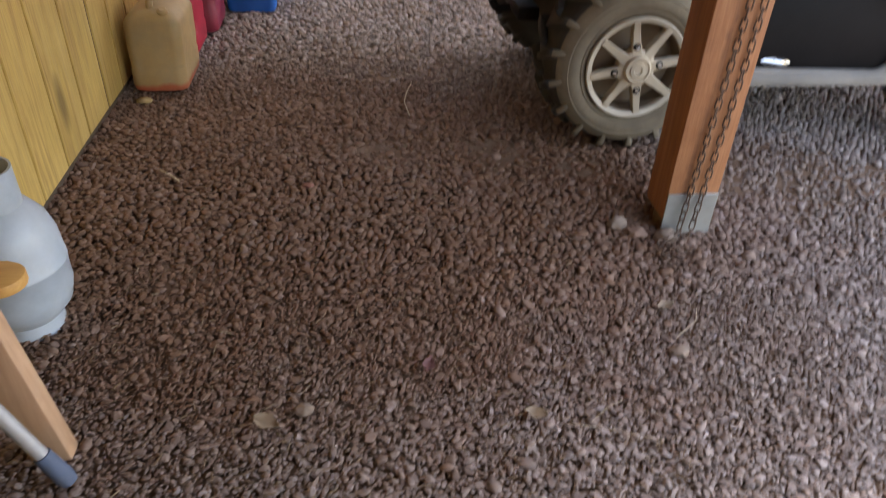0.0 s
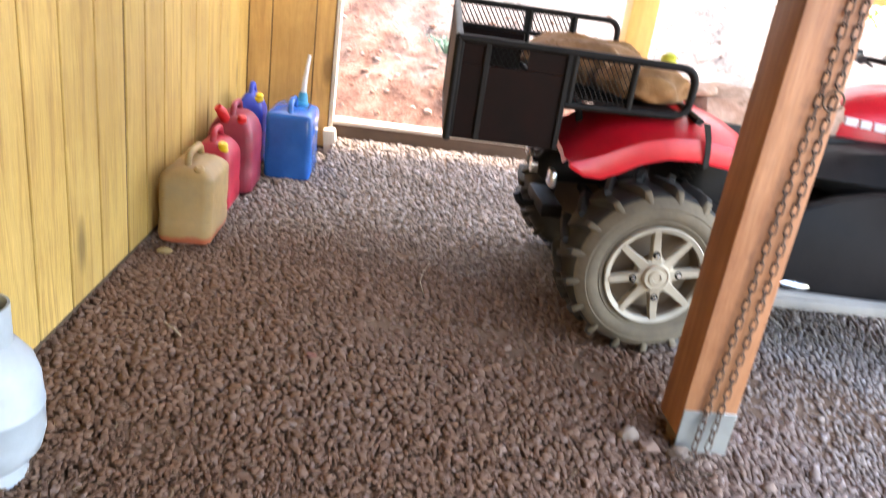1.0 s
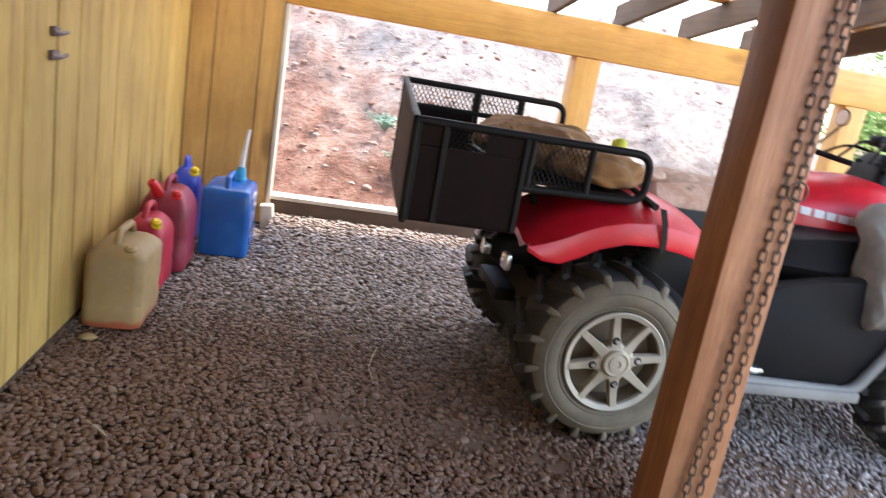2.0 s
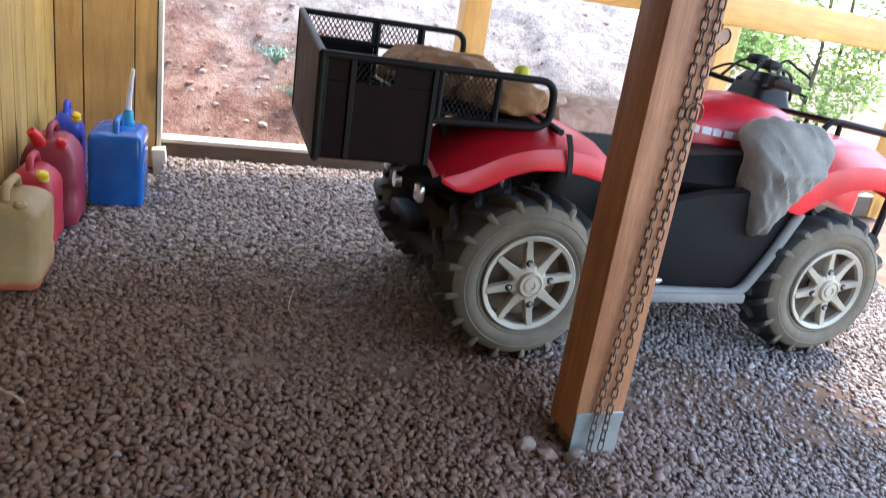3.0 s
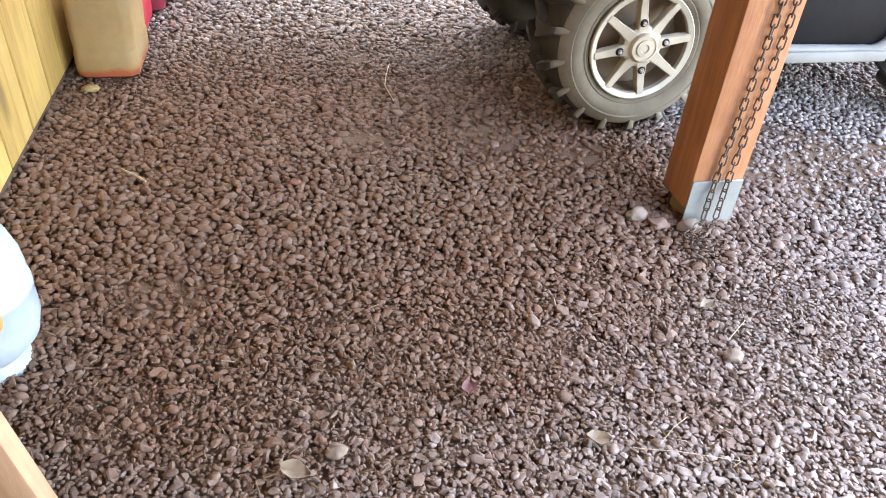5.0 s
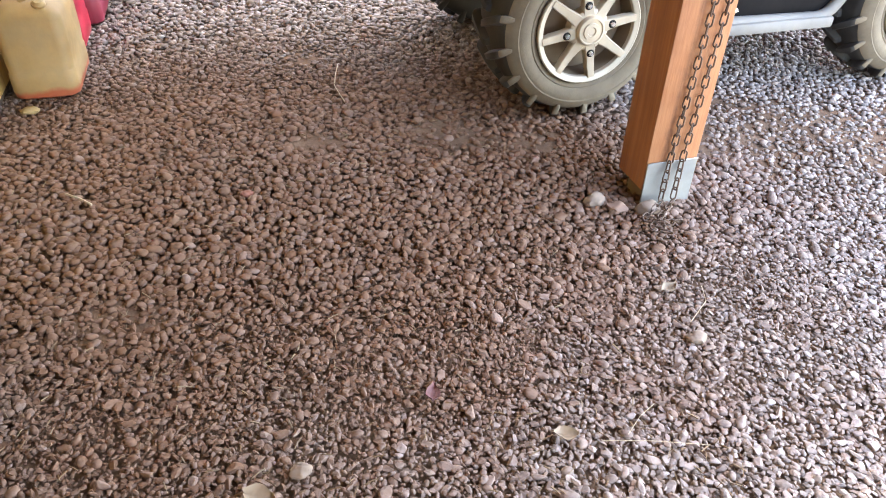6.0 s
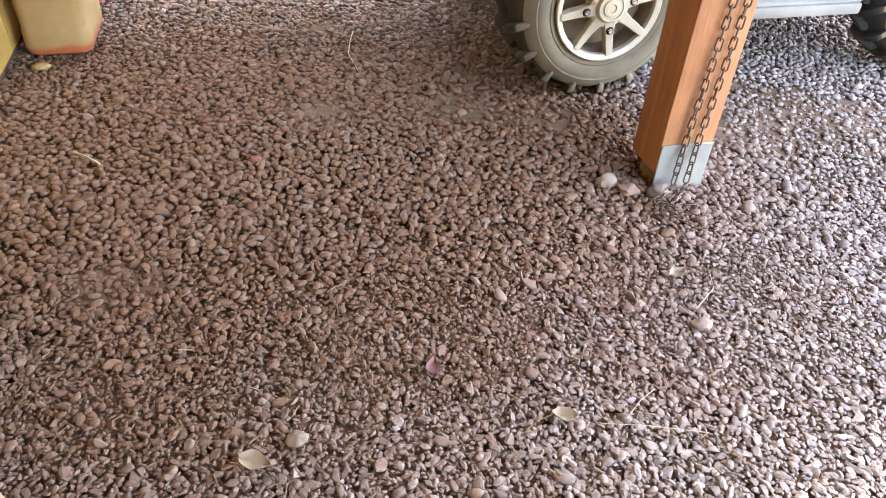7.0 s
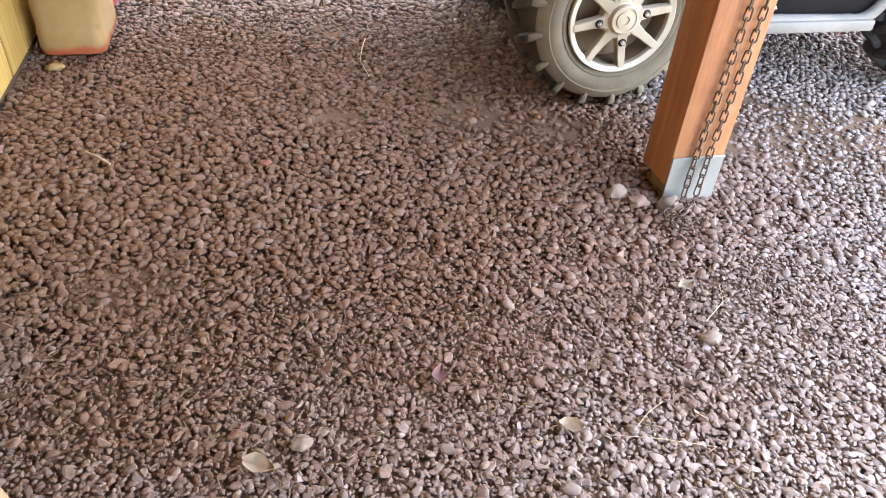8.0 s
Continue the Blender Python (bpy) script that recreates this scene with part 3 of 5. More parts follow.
def corrugated(x0, x1, name, material, label, lift=0.176, front=FRONT - 0.1, back=BACK + 0.22):
    bm = bmesh.new()
    xs = np.arange(x0, x1 + 0.001, 0.0125)
    rows = []
    for y in (front, back):
        rows.append([(x, y, roof_z(y) + lift + 0.009 * math.sin(x * 2 * math.pi / 0.1)) for x in xs])
    loft(bm, rows, cap=False, closed=False)
    return part(name, bm, material, roof, label)


CLEAR_Y = 3.0
corrugated(-0.15, 3.4, "roof_sheet", "roof", "grey corrugated metal", back=CLEAR_Y + 0.08)
corrugated(-0.15, 3.4, "roof_sheet", "clear", "milky see-through corrugated sheet", 0.190, CLEAR_Y)
corrugated(3.4, ROOF_X1, "roof_sheet", "roof", "grey corrugated metal")
# Unseen low lid over the camera, added to darken the left floor.
shade_lid = thing("overhead_blocker", (0.75, 0.1, 1.48), "unseen low board lid added to shade the front left floor", "ceiling", kind="structure")
part("boards", boxed((-0.1, -0.72, 1.46), (BLOCKER_X, 1.05, 1.50), 0), "rafter", shade_lid)
# Unseen upright board, added to stop sky light passing above the lid.
fascia = thing("gap_blocker", (1.0, 1.07, 1.75), "unseen dark board added to block light between the lid and the roof", "fascia", kind="structure")
part("boards", boxed((-0.1, 1.052, 1.462), (BLOCKER_X, 1.085, roof_z(1.07) + 0.15), 0), "rafter", fascia)
header = thing("front_beam", (2.4, 1.575, 1.75), "stained timber beam carried by the near post", "beam", kind="structure")
zt = roof_z(1.65)
part("timber", boxed((0.0, 1.51, zt - 0.20), (ROOF_X1, 1.64, zt - 0.003), 0.006), "beam_x", header)

# ---- near post with its bracket, and the chain ----
PX0, PX1, PY0, PY1 = 1.738, 1.888, 1.502, 1.634
post = thing("timber_post", (1.813, 1.577, 0), "reddish-brown stained square timber post on a steel bracket", "post", kind="structure")
part("timber", boxed((PX0, PY0, 0.040), (PX1, PY1, zt - 0.203), 0.006), "post_z", post)
bm = boxed((PX0 + 0.001, PY0 - 0.005, -0.02), (PX1 - 0.001, PY0 - 0.001, 0.125), 0.0015, 1)
box(bm, (PX0 + 0.03, PY1 + 0.001, -0.02), (PX1 - 0.03, PY1 + 0.005, 0.125), 0.0015, 1)
box(bm, (PX0 + 0.03, PY0 - 0.001, 0.030), (PX1 - 0.03, PY1 + 0.001, 0.038))
part("bracket", bm, "galv", post, "galvanised steel post base")
bm = bmesh.new()
lathe(bm, [(0.062, -0.03), (0.06, 0.015), (0.05, 0.028)], (1.813, 1.577, 0), (0, 0, 1), 20)
part("footing", bm, "pale_stone", post, "grey concrete footing")

chain = thing("chain", (1.85, 1.49, 0.9), "rusty steel chain hanging doubled down the post", "chain")


def link_mesh():
    bm = bmesh.new()
    L, W, r = 0.0135, 0.0075, 0.0023
    pts = [(0, W * math.cos(t), (L if math.sin(t) >= 0 else -L) * 0.65 + W * math.sin(t)) for t in (2 * math.pi * k / 14 for k in range(14))]
    tube(bm, pts, r, 6, wrap=True)
    me = bpy.data.meshes.new("link")
    bm.to_mesh(me)
    bm.free()
    me.materials.append(M["rust"])
    me.polygons.foreach_set("use_smooth", [True] * len(me.polygons))
    return me


LINK = link_mesh()


def hang(points):
    """Links along a path, each turned a quarter from the last."""
    pts = [Vector(p) for p in points]
    left, k = 0.0, 0
    for a, b in zip(pts, pts[1:]):
        d = (b - a)
        n = d.length
        s = left
        while s < n:
            ob = new("link", LINK)
            ob.parent = chain
            turn = d.to_track_quat("Z", "Y").to_matrix().to_4x4()
            ob.matrix_local = Matrix.Translation(a + d * (s / n) - ORIGIN["chain"]) @ turn @ Matrix.Rotation(radians(45 + 90 * (k % 2) + random.uniform(-16, 16)), 4, "Z")
            s += 0.0255
            k += 1
        left = s - n


ff = PY0 - 0.010
hang([(1.868, ff, 1.62), (1.862, ff, 0.93), (1.85, ff - 0.002, 0.50), (1.832, ff - 0.004, 0.13), (1.812, ff - 0.03, 0.022), (1.775, 1.43, 0.018), (1.735, 1.40, 0.018), (1.70, 1.37, 0.017), (1.73, 1.345, 0.018)])
hang([(1.836, ff, 1.62), (1.828, ff, 0.93), (1.812, ff - 0.002, 0.50), (1.795, ff - 0.004, 0.13), (1.775, ff - 0.03, 0.022), (1.735, 1.435, 0.018), (1.70, 1.41, 0.02), (1.745, 1.375, 0.022), (1.79, 1.38, 0.018)])
bm = bmesh.new()
tube(bm, [(1.858 + 0.024 * math.cos(t), ff - 0.008, 0.962 + 0.023 * math.sin(t)) for t in (2 * math.pi * k / 28 for k in range(28))], 0.0026, 6, wrap=True)
part("ring", bm, "ring", chain, "thin round steel ring")
bm = bmesh.new()
tube(bm, [(1.852, PY0 + 0.005, 1.628), (1.852, PY0 - 0.03, 1.628), (1.852, PY0 - 0.035, 1.642)], 0.004, 8)
part("hook", bm, "ring", chain, "steel hook")


# ---- quad bike ----
AC = 2.56
atv = thing("quad_bike", (2.4, AC, 0), "dusty red quad bike with black racks and pale alloy wheels", "quad bike")


def wheel(cx, y_out, cz, R, width, side, n_lug):
    """A wheel at its outer face y_out; side -1 has that face towards low y."""
    d = -side
    tyre = bmesh.new()
    prof = [(0.150, 0.05), (0.168, 0.024), (0.182, 0.012), (0.205, 0.003), (0.232, 0.006), (0.252, 0.019), (0.266, 0.036), (R - 0.028, 0.055), (R - 0.022, width * 0.5)]
    prof = prof + [(r, width - h) for r, h in reversed(prof[:-1])]
    lathe(tyre, prof, (cx, y_out, cz), (0, d, 0), 64, ring=True)
    t = part("tyre", tyre, "rubber", atv, "black rubber tyre")
    wall = bmesh.new()
    lathe(wall, [(0.166, 0.030), (0.166, 0.019), (0.176, 0.0105), (0.183, 0.0065), (0.187, 0.0085), (0.192, 0.0035), (0.206, -0.0005), (0.222, -0.0005), (0.226, 0.0015), (0.230, -0.0005), (0.244, 0.0075), (0.256, 0.0175), (0.262, 0.026), (0.250, 0.030)], (cx, y_out, cz), (0, d, 0), 64, ring=True)
    part("sidewall", wall, "sidewall", t, "dusty tan tyre sidewall")
    tread = bmesh.new()
    for k in range(n_lug):
        for s in (0, 1):
            a = 2 * math.pi * (k + 0.5 * s) / n_lug
            w0, w1 = (0.009, width * 0.54) if s == 0 else (width - 0.009, width * 0.46)
            rings = []
            for f, hi, lo, th in ((0.0, R - 0.048, R - 0.078, 0.024), (0.05, R - 0.026, R - 0.062, 0.040), (0.10, R - 0.014, R - 0.055, 0.050), (0.22, R - 0.003, R - 0.04, 0.060), (0.6, R, R - 0.035, 0.056), (0.94, R, R - 0.03, 0.050), (1.0, R - 0.006, R - 0.03, 0.044)):
                w = w0 + (w1 - w0) * f
                aa = a + 0.20 * f
                ring = []
                for da, r in ((-th, lo), (th, lo), (th * 0.8, hi - 0.004), (th * 0.62, hi), (-th * 0.62, hi), (-th * 0.8, hi - 0.004)):
                    ring.append((cx + r * math.cos(aa + da), y_out + d * w, cz + r * math.sin(aa + da)))
                rings.append(ring)
            loft(tread, rings)
    tread.normal_update()
    # Lug ends take the dusty tan, which also draws their lit edges.
    for f in tread.faces:
        f.material_index = 1 if abs(f.calc_center_median().y - y_out) < 0.021 else 0
    part("tread", tread, "rubber", t, "dark knobbly rubber tread with dusty edges coloured as lit").data.materials.append(M["sidewall"])
    rim = bmesh.new()
    lathe(rim, [(0.150, 0.020), (0.146, 0.045), (0.143, 0.11), (0.15, 0.12), (0.16, 0.05), (0.158, 0.020)], (cx, y_out, cz), (0, d, 0), 56, ring=True)
    w = part("rim", rim, "barrel", atv, "brown dusty wheel barrel")
    lip = bmesh.new()
    lathe(lip, [(0.164, 0.022), (0.168, 0.008), (0.167, 0.002), (0.164, 0.000), (0.160, 0.003), (0.152, 0.004), (0.149, 0.007), (0.148, 0.021)], (cx, y_out, cz), (0, d, 0), 64, ring=True)
    part("lip", lip, "lip", w, "bright worn alloy lip")
    back = bmesh.new()
    lathe(back, [(0.0005, 0.085), (0.145, 0.085), (0.145, 0.095), (0.0005, 0.095)], (cx, y_out, cz), (0, d, 0), 32)
    part("brake_backing", back, "barrel", w, "dark brown backing plate")
    for k in range(8):
        a = 2 * math.pi * k / 8 + 0.18
        sp = bmesh.new()
        rings = []
        for r, hw, h, th in ((0.040, 0.0215, 0.004, 0.02), (0.062, 0.0180, 0.006, 0.02), (0.092, 0.0142, 0.008, 0.02), (0.126, 0.0135, 0.008, 0.02), (0.132, 0.0120, 0.006, 0.02), (0.153, 0.0122, 0.005, 0.02)):
            ring = []
            for u, q in ((-1, 0), (-0.78, -0.004), (0.78, -0.004), (1, 0), (1, th), (-1, th)):
                ring.append((cx + r * math.cos(a) - u * hw * math.sin(a), y_out + d * (h + q), cz + r * math.sin(a) + u * hw * math.cos(a)))
            rings.append(ring)
        loft(sp, rings)
        part("spoke", sp, "rim", w)
    hub = bmesh.new()
    lathe(hub, [(0.064, 0.04), (0.063, 0.008), (0.058, 0.003), (0.050, 0.001), (0.046, 0.000), (0.044, -0.008), (0.040, -0.012), (0.0365, -0.012), (0.0355, -0.009), (0.026, -0.009), (0.025, -0.013), (0.014, -0.014), (0.012, -0.010), (0.0005, -0.010)], (cx, y_out, cz), (0, d, 0), 28)
    part("hub_cap", hub, "hub", w, "dusty alloy hub cap")
    for k in range(4):
        a = 2 * math.pi * k / 4 + 0.18
        at = (cx + 0.074 * math.cos(a), y_out, cz + 0.074 * math.sin(a))
        # No hollow is cut; a dark disc gives the nut's recess its shade.
        seat_ = bmesh.new()
        lathe(seat_, [(0.0125, 0.008), (0.0125, 0.0022), (0.0105, 0.0012), (0.0005, 0.0012)], at, (0, d, 0), 16)
        part("nut_seat", seat_, "steel", w, "dark disc drawing the shaded recess round the nut")
        nut = bmesh.new()
        lathe(nut, [(0.0072, 0.004), (0.0072, -0.004), (0.005, -0.007), (0.0005, -0.007)], at, (0, d, 0), 6)
        part("wheel_nut", nut, "chrome", w)


YN, YF = 1.995, 2 * AC - 1.995
for x, R, wd in ((1.785, 0.300, 0.27), (3.07, 0.296, 0.21)):
    wheel(x, YN, 0.300, R, wd, -1, 17)
    wheel(x, YF, 0.300, R, wd, 1, 17)


def mirrored(y):
    return 2 * AC - y


def fender(table, name, y_edge, y_shoulder, y_in):
    """Skins from an inner line over a shoulder down to a rolled lip, one for each side."""
    for flip in (False, True):
        bm = bmesh.new()
        rings = []
        for x, zl, zt2 in table:
            h = zt2 - zl
            sec = [(y_in, zt2 + 0.035), (y_in - 0.12, zt2 + 0.03), (y_shoulder + 0.05, zt2 + 0.012), (y_shoulder, zt2 - 0.005), (y_edge + 0.014, zt2 - 0.35 * h), (y_edge, zl + 0.012), (y_edge + 0.004, zl),
                   (y_edge + 0.016, zl + 0.002), (y_edge + 0.022, zl + 0.02), (y_shoulder + 0.02, zt2 - 0.03), (y_shoulder + 0.06, zt2 - 0.012), (y_in - 0.12, zt2 + 0.01), (y_in, zt2 + 0.015)]
            rings.append([(x, mirrored(y) if flip else y, z) for y, z in sec])
        loft(bm, rings)
        part(name, bm, "red", atv, "glossy red plastic fender")


fender([(1.44, 0.615, 0.635), (1.49, 0.592, 0.670), (1.545, 0.590, 0.705), (1.60, 0.615, 0.735), (1.66, 0.650, 0.757), (1.74, 0.675, 0.775), (1.83, 0.680, 0.785), (1.92, 0.670, 0.775), (2.0, 0.652, 0.75), (2.07, 0.625, 0.70), (2.11, 0.60, 0.64)], "rear_fender", 2.02, 2.10, 2.42)
fender([(2.67, 0.655, 0.672), (2.74, 0.625, 0.72), (2.81, 0.590, 0.765), (2.86, 0.582, 0.785), (2.91, 0.615, 0.80), (2.98, 0.660, 0.815), (3.07, 0.690, 0.828), (3.17, 0.700, 0.832), (3.27, 0.690, 0.82), (3.36, 0.655, 0.785), (3.43, 0.605, 0.72), (3.46, 0.60, 0.64)], "front_fender", 2.03, 2.11, 2.40)
for flip in (False, True):
    f = mirrored if flip else (lambda y: y)
    bm = bmesh.new()
    slab(bm, [(2.16, 0.268), (2.70, 0.255), (2.735, 0.285), (2.80, 0.40), (2.885, 0.575), (2.86, 0.60), (2.70, 0.66), (2.50, 0.63), (2.36, 0.60), (2.25, 0.56)], "y", f(2.075), f(2.135), 0.012)
    part("side_panel", bm, "panel", atv, "dark grey plastic leg guard")
    bm = bmesh.new()
    tube(bm, rounded([(2.20, f(2.06), 0.262), (2.705, f(2.06), 0.252), (2.80, f(2.06), 0.405), (2.885, f(2.06), 0.585)], 0.05), 0.020, 10)
    part("guard_rail", bm, "board_grey", atv, "scuffed grey edge rail")
    bm = boxed((2.13, min(f(2.03), f(2.36)), 0.222), (2.72, max(f(2.03), f(2.36)), 0.262), 0.010)
    ribs = []
    for k in range(7):
        x = 2.20 + 0.07 * k
        ribs.append(boxed((x, min(f(2.06), f(2.30)), 0.2625), (x + 0.03, max(f(2.06), f(2.30)), 0.270), 0.003, 1))
    rest = part("footrest", bm, "board_grey", atv, "dusty grey footrest")
    for rib in ribs:
        part("rib", rib, "board_grey", rest)
    bm = bmesh.new()
    tube(bm, [(2.21, f(2.10), 0.30), (2.32, f(2.07), 0.295), (2.36, f(2.09), 0.29)], 0.014, 8)
    part("foot_peg", bm, "chrome", atv, "worn metal peg")

# Engine, frame, axles, silencer.
bm = bmesh.new()
loft(bm, [rrect(1.98, 2.86, 2.36, 2.76, z, 0.06) for z in (0.24, 0.34)] + [rrect(1.95, 2.9, 2.34, 2.78, z, 0.08) for z in (0.50, 0.66)] + [rrect(1.90, 2.95, 2.36, 2.76, 0.76, 0.08)])
part("engine_cover", bm, "black", atv)
bm = boxed((2.2, 2.32, 0.30), (2.55, 2.40, 0.52), 0.03, 3)
lathe(bm, [(0.09, 0), (0.085, -0.03), (0.06, -0.04), (0.001, -0.04)], (2.38, 2.33, 0.42), (0, 1, 0), 24)
part("engine_case", bm, "steel", atv, "dark engine case")
for x in (1.785, 3.07):
    bm = bmesh.new()
    tube(bm, [(x, 2.08, 0.30), (x, mirrored(2.08), 0.30)], 0.022, 10)
    tube(bm, [(x, 2.12, 0.28), (x + (0.18 if x < 2 else -0.18), 2.42, 0.30)], 0.018)
    tube(bm, [(x, mirrored(2.12), 0.28), (x + (0.18 if x < 2 else -0.18), mirrored(2.42), 0.30)], 0.018)
    lathe(bm, [(0.001, -0.1), (0.07, -0.08), (0.09, 0), (0.07, 0.08), (0.001, 0.1)], (x, AC, 0.32), (0, 1, 0), 20)
    part("axle", bm, "steel", atv, "dark axle and arms")
for y in (2.24, mirrored(2.24)):
    for x, tx in ((1.84, 1.95), (3.03, 2.95)):
        bm = bmesh.new()
        prof = []
        for k in range(33):
            prof.append((0.022 + 0.009 * math.cos(k * math.pi), 0.34 * k / 32))
        a, b = Vector((x, y, 0.34)), Vector((tx, y + (AC - y) * 0.2, 0.68))
        lathe(bm, prof, a, b - a, 14)
        part("shock_absorber", bm, "steel", atv, "dark coil spring")
bm = bmesh.new()
lathe(bm, [(0.02, -0.03), (0.055, 0.0), (0.062, 0.03), (0.062, 0.30), (0.05, 0.34), (0.02, 0.36)], (1.47, 2.52, 0.50), (1, 0, 0.05), 24)
sil = part("silencer", bm, "steel", atv, "dark exhaust silencer")
bm = bmesh.new()
lathe(bm, [(0.020, 0.0), (0.030, 0.0), (0.030, 0.05), (0.020, 0.05)], (1.425, 2.52, 0.498), (1, 0, 0), 18)
part("tailpipe", bm, "chrome", sil, "bright tailpipe")
bm = boxed((1.45, 2.36, 0.585), (1.50, 2.76, 0.65), 0.015)
part("tail_panel", bm, "black", atv)
for y in (2.33, mirrored(2.33)):
    bm = boxed((1.455, y - 0.035, 0.47), (1.48, y + 0.035, 0.53), 0.01)
    part("reflector", bm, "chrome", atv, "bright rear reflector")
bm = boxed((1.47, 2.40, 0.33), (1.55, 2.70, 0.38), 0.01)
tube(bm, rounded([(1.54, AC, 0.34), (1.42, AC, 0.33), (1.40, AC, 0.37)], 0.02), 0.016)
part("tow_hitch", bm, "steel", atv)

# Seat, tank, bodywork, handlebar.
bm = bmesh.new()
rings = []
for x, zb, zt2, hw in ((1.95, 0.74, 0.81, 0.10), (1.99, 0.735, 0.850, 0.150), (2.10, 0.725, 0.872, 0.175), (2.28, 0.73, 0.865, 0.170), (2.42, 0.74, 0.865, 0.15), (2.52, 0.76, 0.875, 0.12), (2.58, 0.78, 0.885, 0.09)):
    rings.append([(x, AC + hw * c, zb + (zt2 - zb) * s) for c, s in ((-1, 0), (-1.06, 0.5), (-0.9, 0.85), (-0.5, 1), (0, 1.03), (0.5, 1), (0.9, 0.85), (1.06, 0.5), (1, 0))])
loft(bm, rings)
part("seat", bm, "camo", atv, "seat under a camouflage cloth cover")
bm = bmesh.new()
rings = []
for x, zb, zt2, hw in ((2.50, 0.74, 0.87, 0.12), (2.58, 0.72, 0.915, 0.17), (2.70, 0.70, 0.945, 0.21), (2.84, 0.70, 0.955, 0.23), (2.98, 0.72, 0.945, 0.22), (3.10, 0.75, 0.90, 0.18), (3.2, 0.78, 0.86, 0.12)):
    rings.append([(x, AC + hw * c, zb + (zt2 - zb) * s) for c, s in ((-1, 0), (-1.05, 0.45), (-0.85, 0.82), (-0.45, 1), (0, 1.03), (0.45, 1), (0.85, 0.82), (1.05, 0.45), (1, 0))])
loft(bm, rings)
tank = part("fuel_tank_cover", bm, "red", atv, "red plastic tank cover")
TANK_X, TANK_W = (2.50, 2.58, 2.70, 2.84), (0.12, 0.17, 0.21, 0.23)
for k in range(6):
    x = 2.515 + 0.042 * k
    bm, rings = bmesh.new(), []
    for q in (x, x + (0.030 if k % 2 else 0.034)):
        y, z = AC - 1.06 * float(np.interp(q, TANK_X, TANK_W)) - 0.004, 0.806 - 0.05 * (q - 2.5)
        rings.append([(q, y, z), (q, y + 0.012, z), (q, y + 0.012, z + 0.028), (q, y, z + 0.028)])
    loft(bm, rings)
    part("decal_bar", bm, "white", tank, "white lettering bar")
bm = bmesh.new()
for flip in (False, True):
    f = mirrored if flip else (lambda y: y)
    rings = []
    for x, zb, zt2 in ((2.30, 0.62, 0.70), (2.42, 0.58, 0.745), (2.58, 0.56, 0.765), (2.72, 0.60, 0.775), (2.86, 0.68, 0.79)):
        rings.append([(x, f(y), z) for y, z in ((2.42, zb), (2.22, zb + 0.01), (2.17, zb + 0.4 * (zt2 - zb)), (2.24, zt2 - 0.02), (2.42, zt2))])
    loft(bm, rings)
part("knee_panel", bm, "black", atv)
bm = bmesh.new()
lump(bm, (2.64, 2.10, 0.49), (3.06, 2.31, 0.915), 0.10, 5.0, 5, 3.4)
for v in bm.verts:
    v.co.x = 2.65 + (v.co.x - 2.65) * (0.24 + 0.76 * min(1, max(0, (v.co.z - 0.49) / 0.36)) ** 1.7)
    v.co.y += 0.022 * math.sin(v.co.x * 75 + v.co.z * 22 + 3 * noise.noise(v.co * 9)) * noise.noise(Vector((v.co.x * 9, v.co.z * 5, 2)))
    v.co.y += 0.016 * noise.noise(Vector((v.co.x * 34 + v.co.z * 18, v.co.z * 6, 2)))
    v.co.z += 0.010 * noise.noise(Vector((v.co.x * 22, v.co.y * 22, 6)))
for v in bm.verts:
    v.co.y -= 0.105 * min(1, max(0, (0.86 - v.co.z) / 0.12))
part("draped_cloth", bm, "drape", atv, "faded grey cloth draped over the tank side")
bm = bmesh.new()
tube(bm, rounded([(2.78, 2.16, 1.02), (2.82, 2.30, 1.03), (2.93, 2.45, 1.00), (2.93, 2.67, 1.00), (2.82, 2.82, 1.03), (2.78, 2.96, 1.02)], 0.08), 0.012, 10)
bar = part("handlebar", bm, "steel", atv, "black handlebar")
for y0, y1 in ((2.14, 2.28), (2.84, 2.98)):
    bm = bmesh.new()
    tube(bm, [(2.775, y0, 1.021), (2.80, (y0 + y1) / 2, 1.026), (2.815, y1, 1.03)], 0.018, 12)
    part("grip", bm, "rubber", bar, "black rubber grip")
    bm = bmesh.new()
    tube(bm, [(2.84, y0 + 0.02, 1.0), (2.86, y1, 1.02), (2.84, y1 + 0.03, 1.03)], 0.006)
    part("brake_lever", bm, "steel", bar)
    bm = boxed((2.80, y1 - 0.01, 1.01), (2.86, y1 + 0.05, 1.06), 0.012)
    part("switch_box", bm, "black", bar)
bm = bmesh.new()
loft(bm, [rrect(2.91 - d, 3.05 + d, AC - 0.085 - d, AC + 0.085 + d, z, 0.035) for z, d in ((0.93, 0.03), (0.98, 0.015), (1.03, 0.0), (1.06, -0.02))])
pod = part("instrument_pod", bm, "black", atv, "black instrument pod")
bm = boxed((2.96, AC - 0.05, 1.07), (3.03, AC + 0.04, 1.11), 0.015)
tube(bm, [(3.0, AC, 1.08), (3.06, AC - 0.03, 1.12), (3.14, AC - 0.10, 1.06)], 0.006)
part("bracket", bm, "black", pod)
for k, (y, h, q) in enumerate(((-0.09, 1.07, 0.05), (-0.03, 1.10, 0.02), (0.05, 1.09, -0.03), (0.10, 1.06, -0.06))):
    bm = bmesh.new()
    tube(bm, rounded([(2.86, AC + y * 2.2, 1.02), (2.93, AC + y * 1.6, h + 0.02), (3.05, AC + y, h - 0.01), (3.12, AC + y + q, 0.96)], 0.05), 0.0065, 6)
    part("cable", bm, "black", bar, "black control cable")
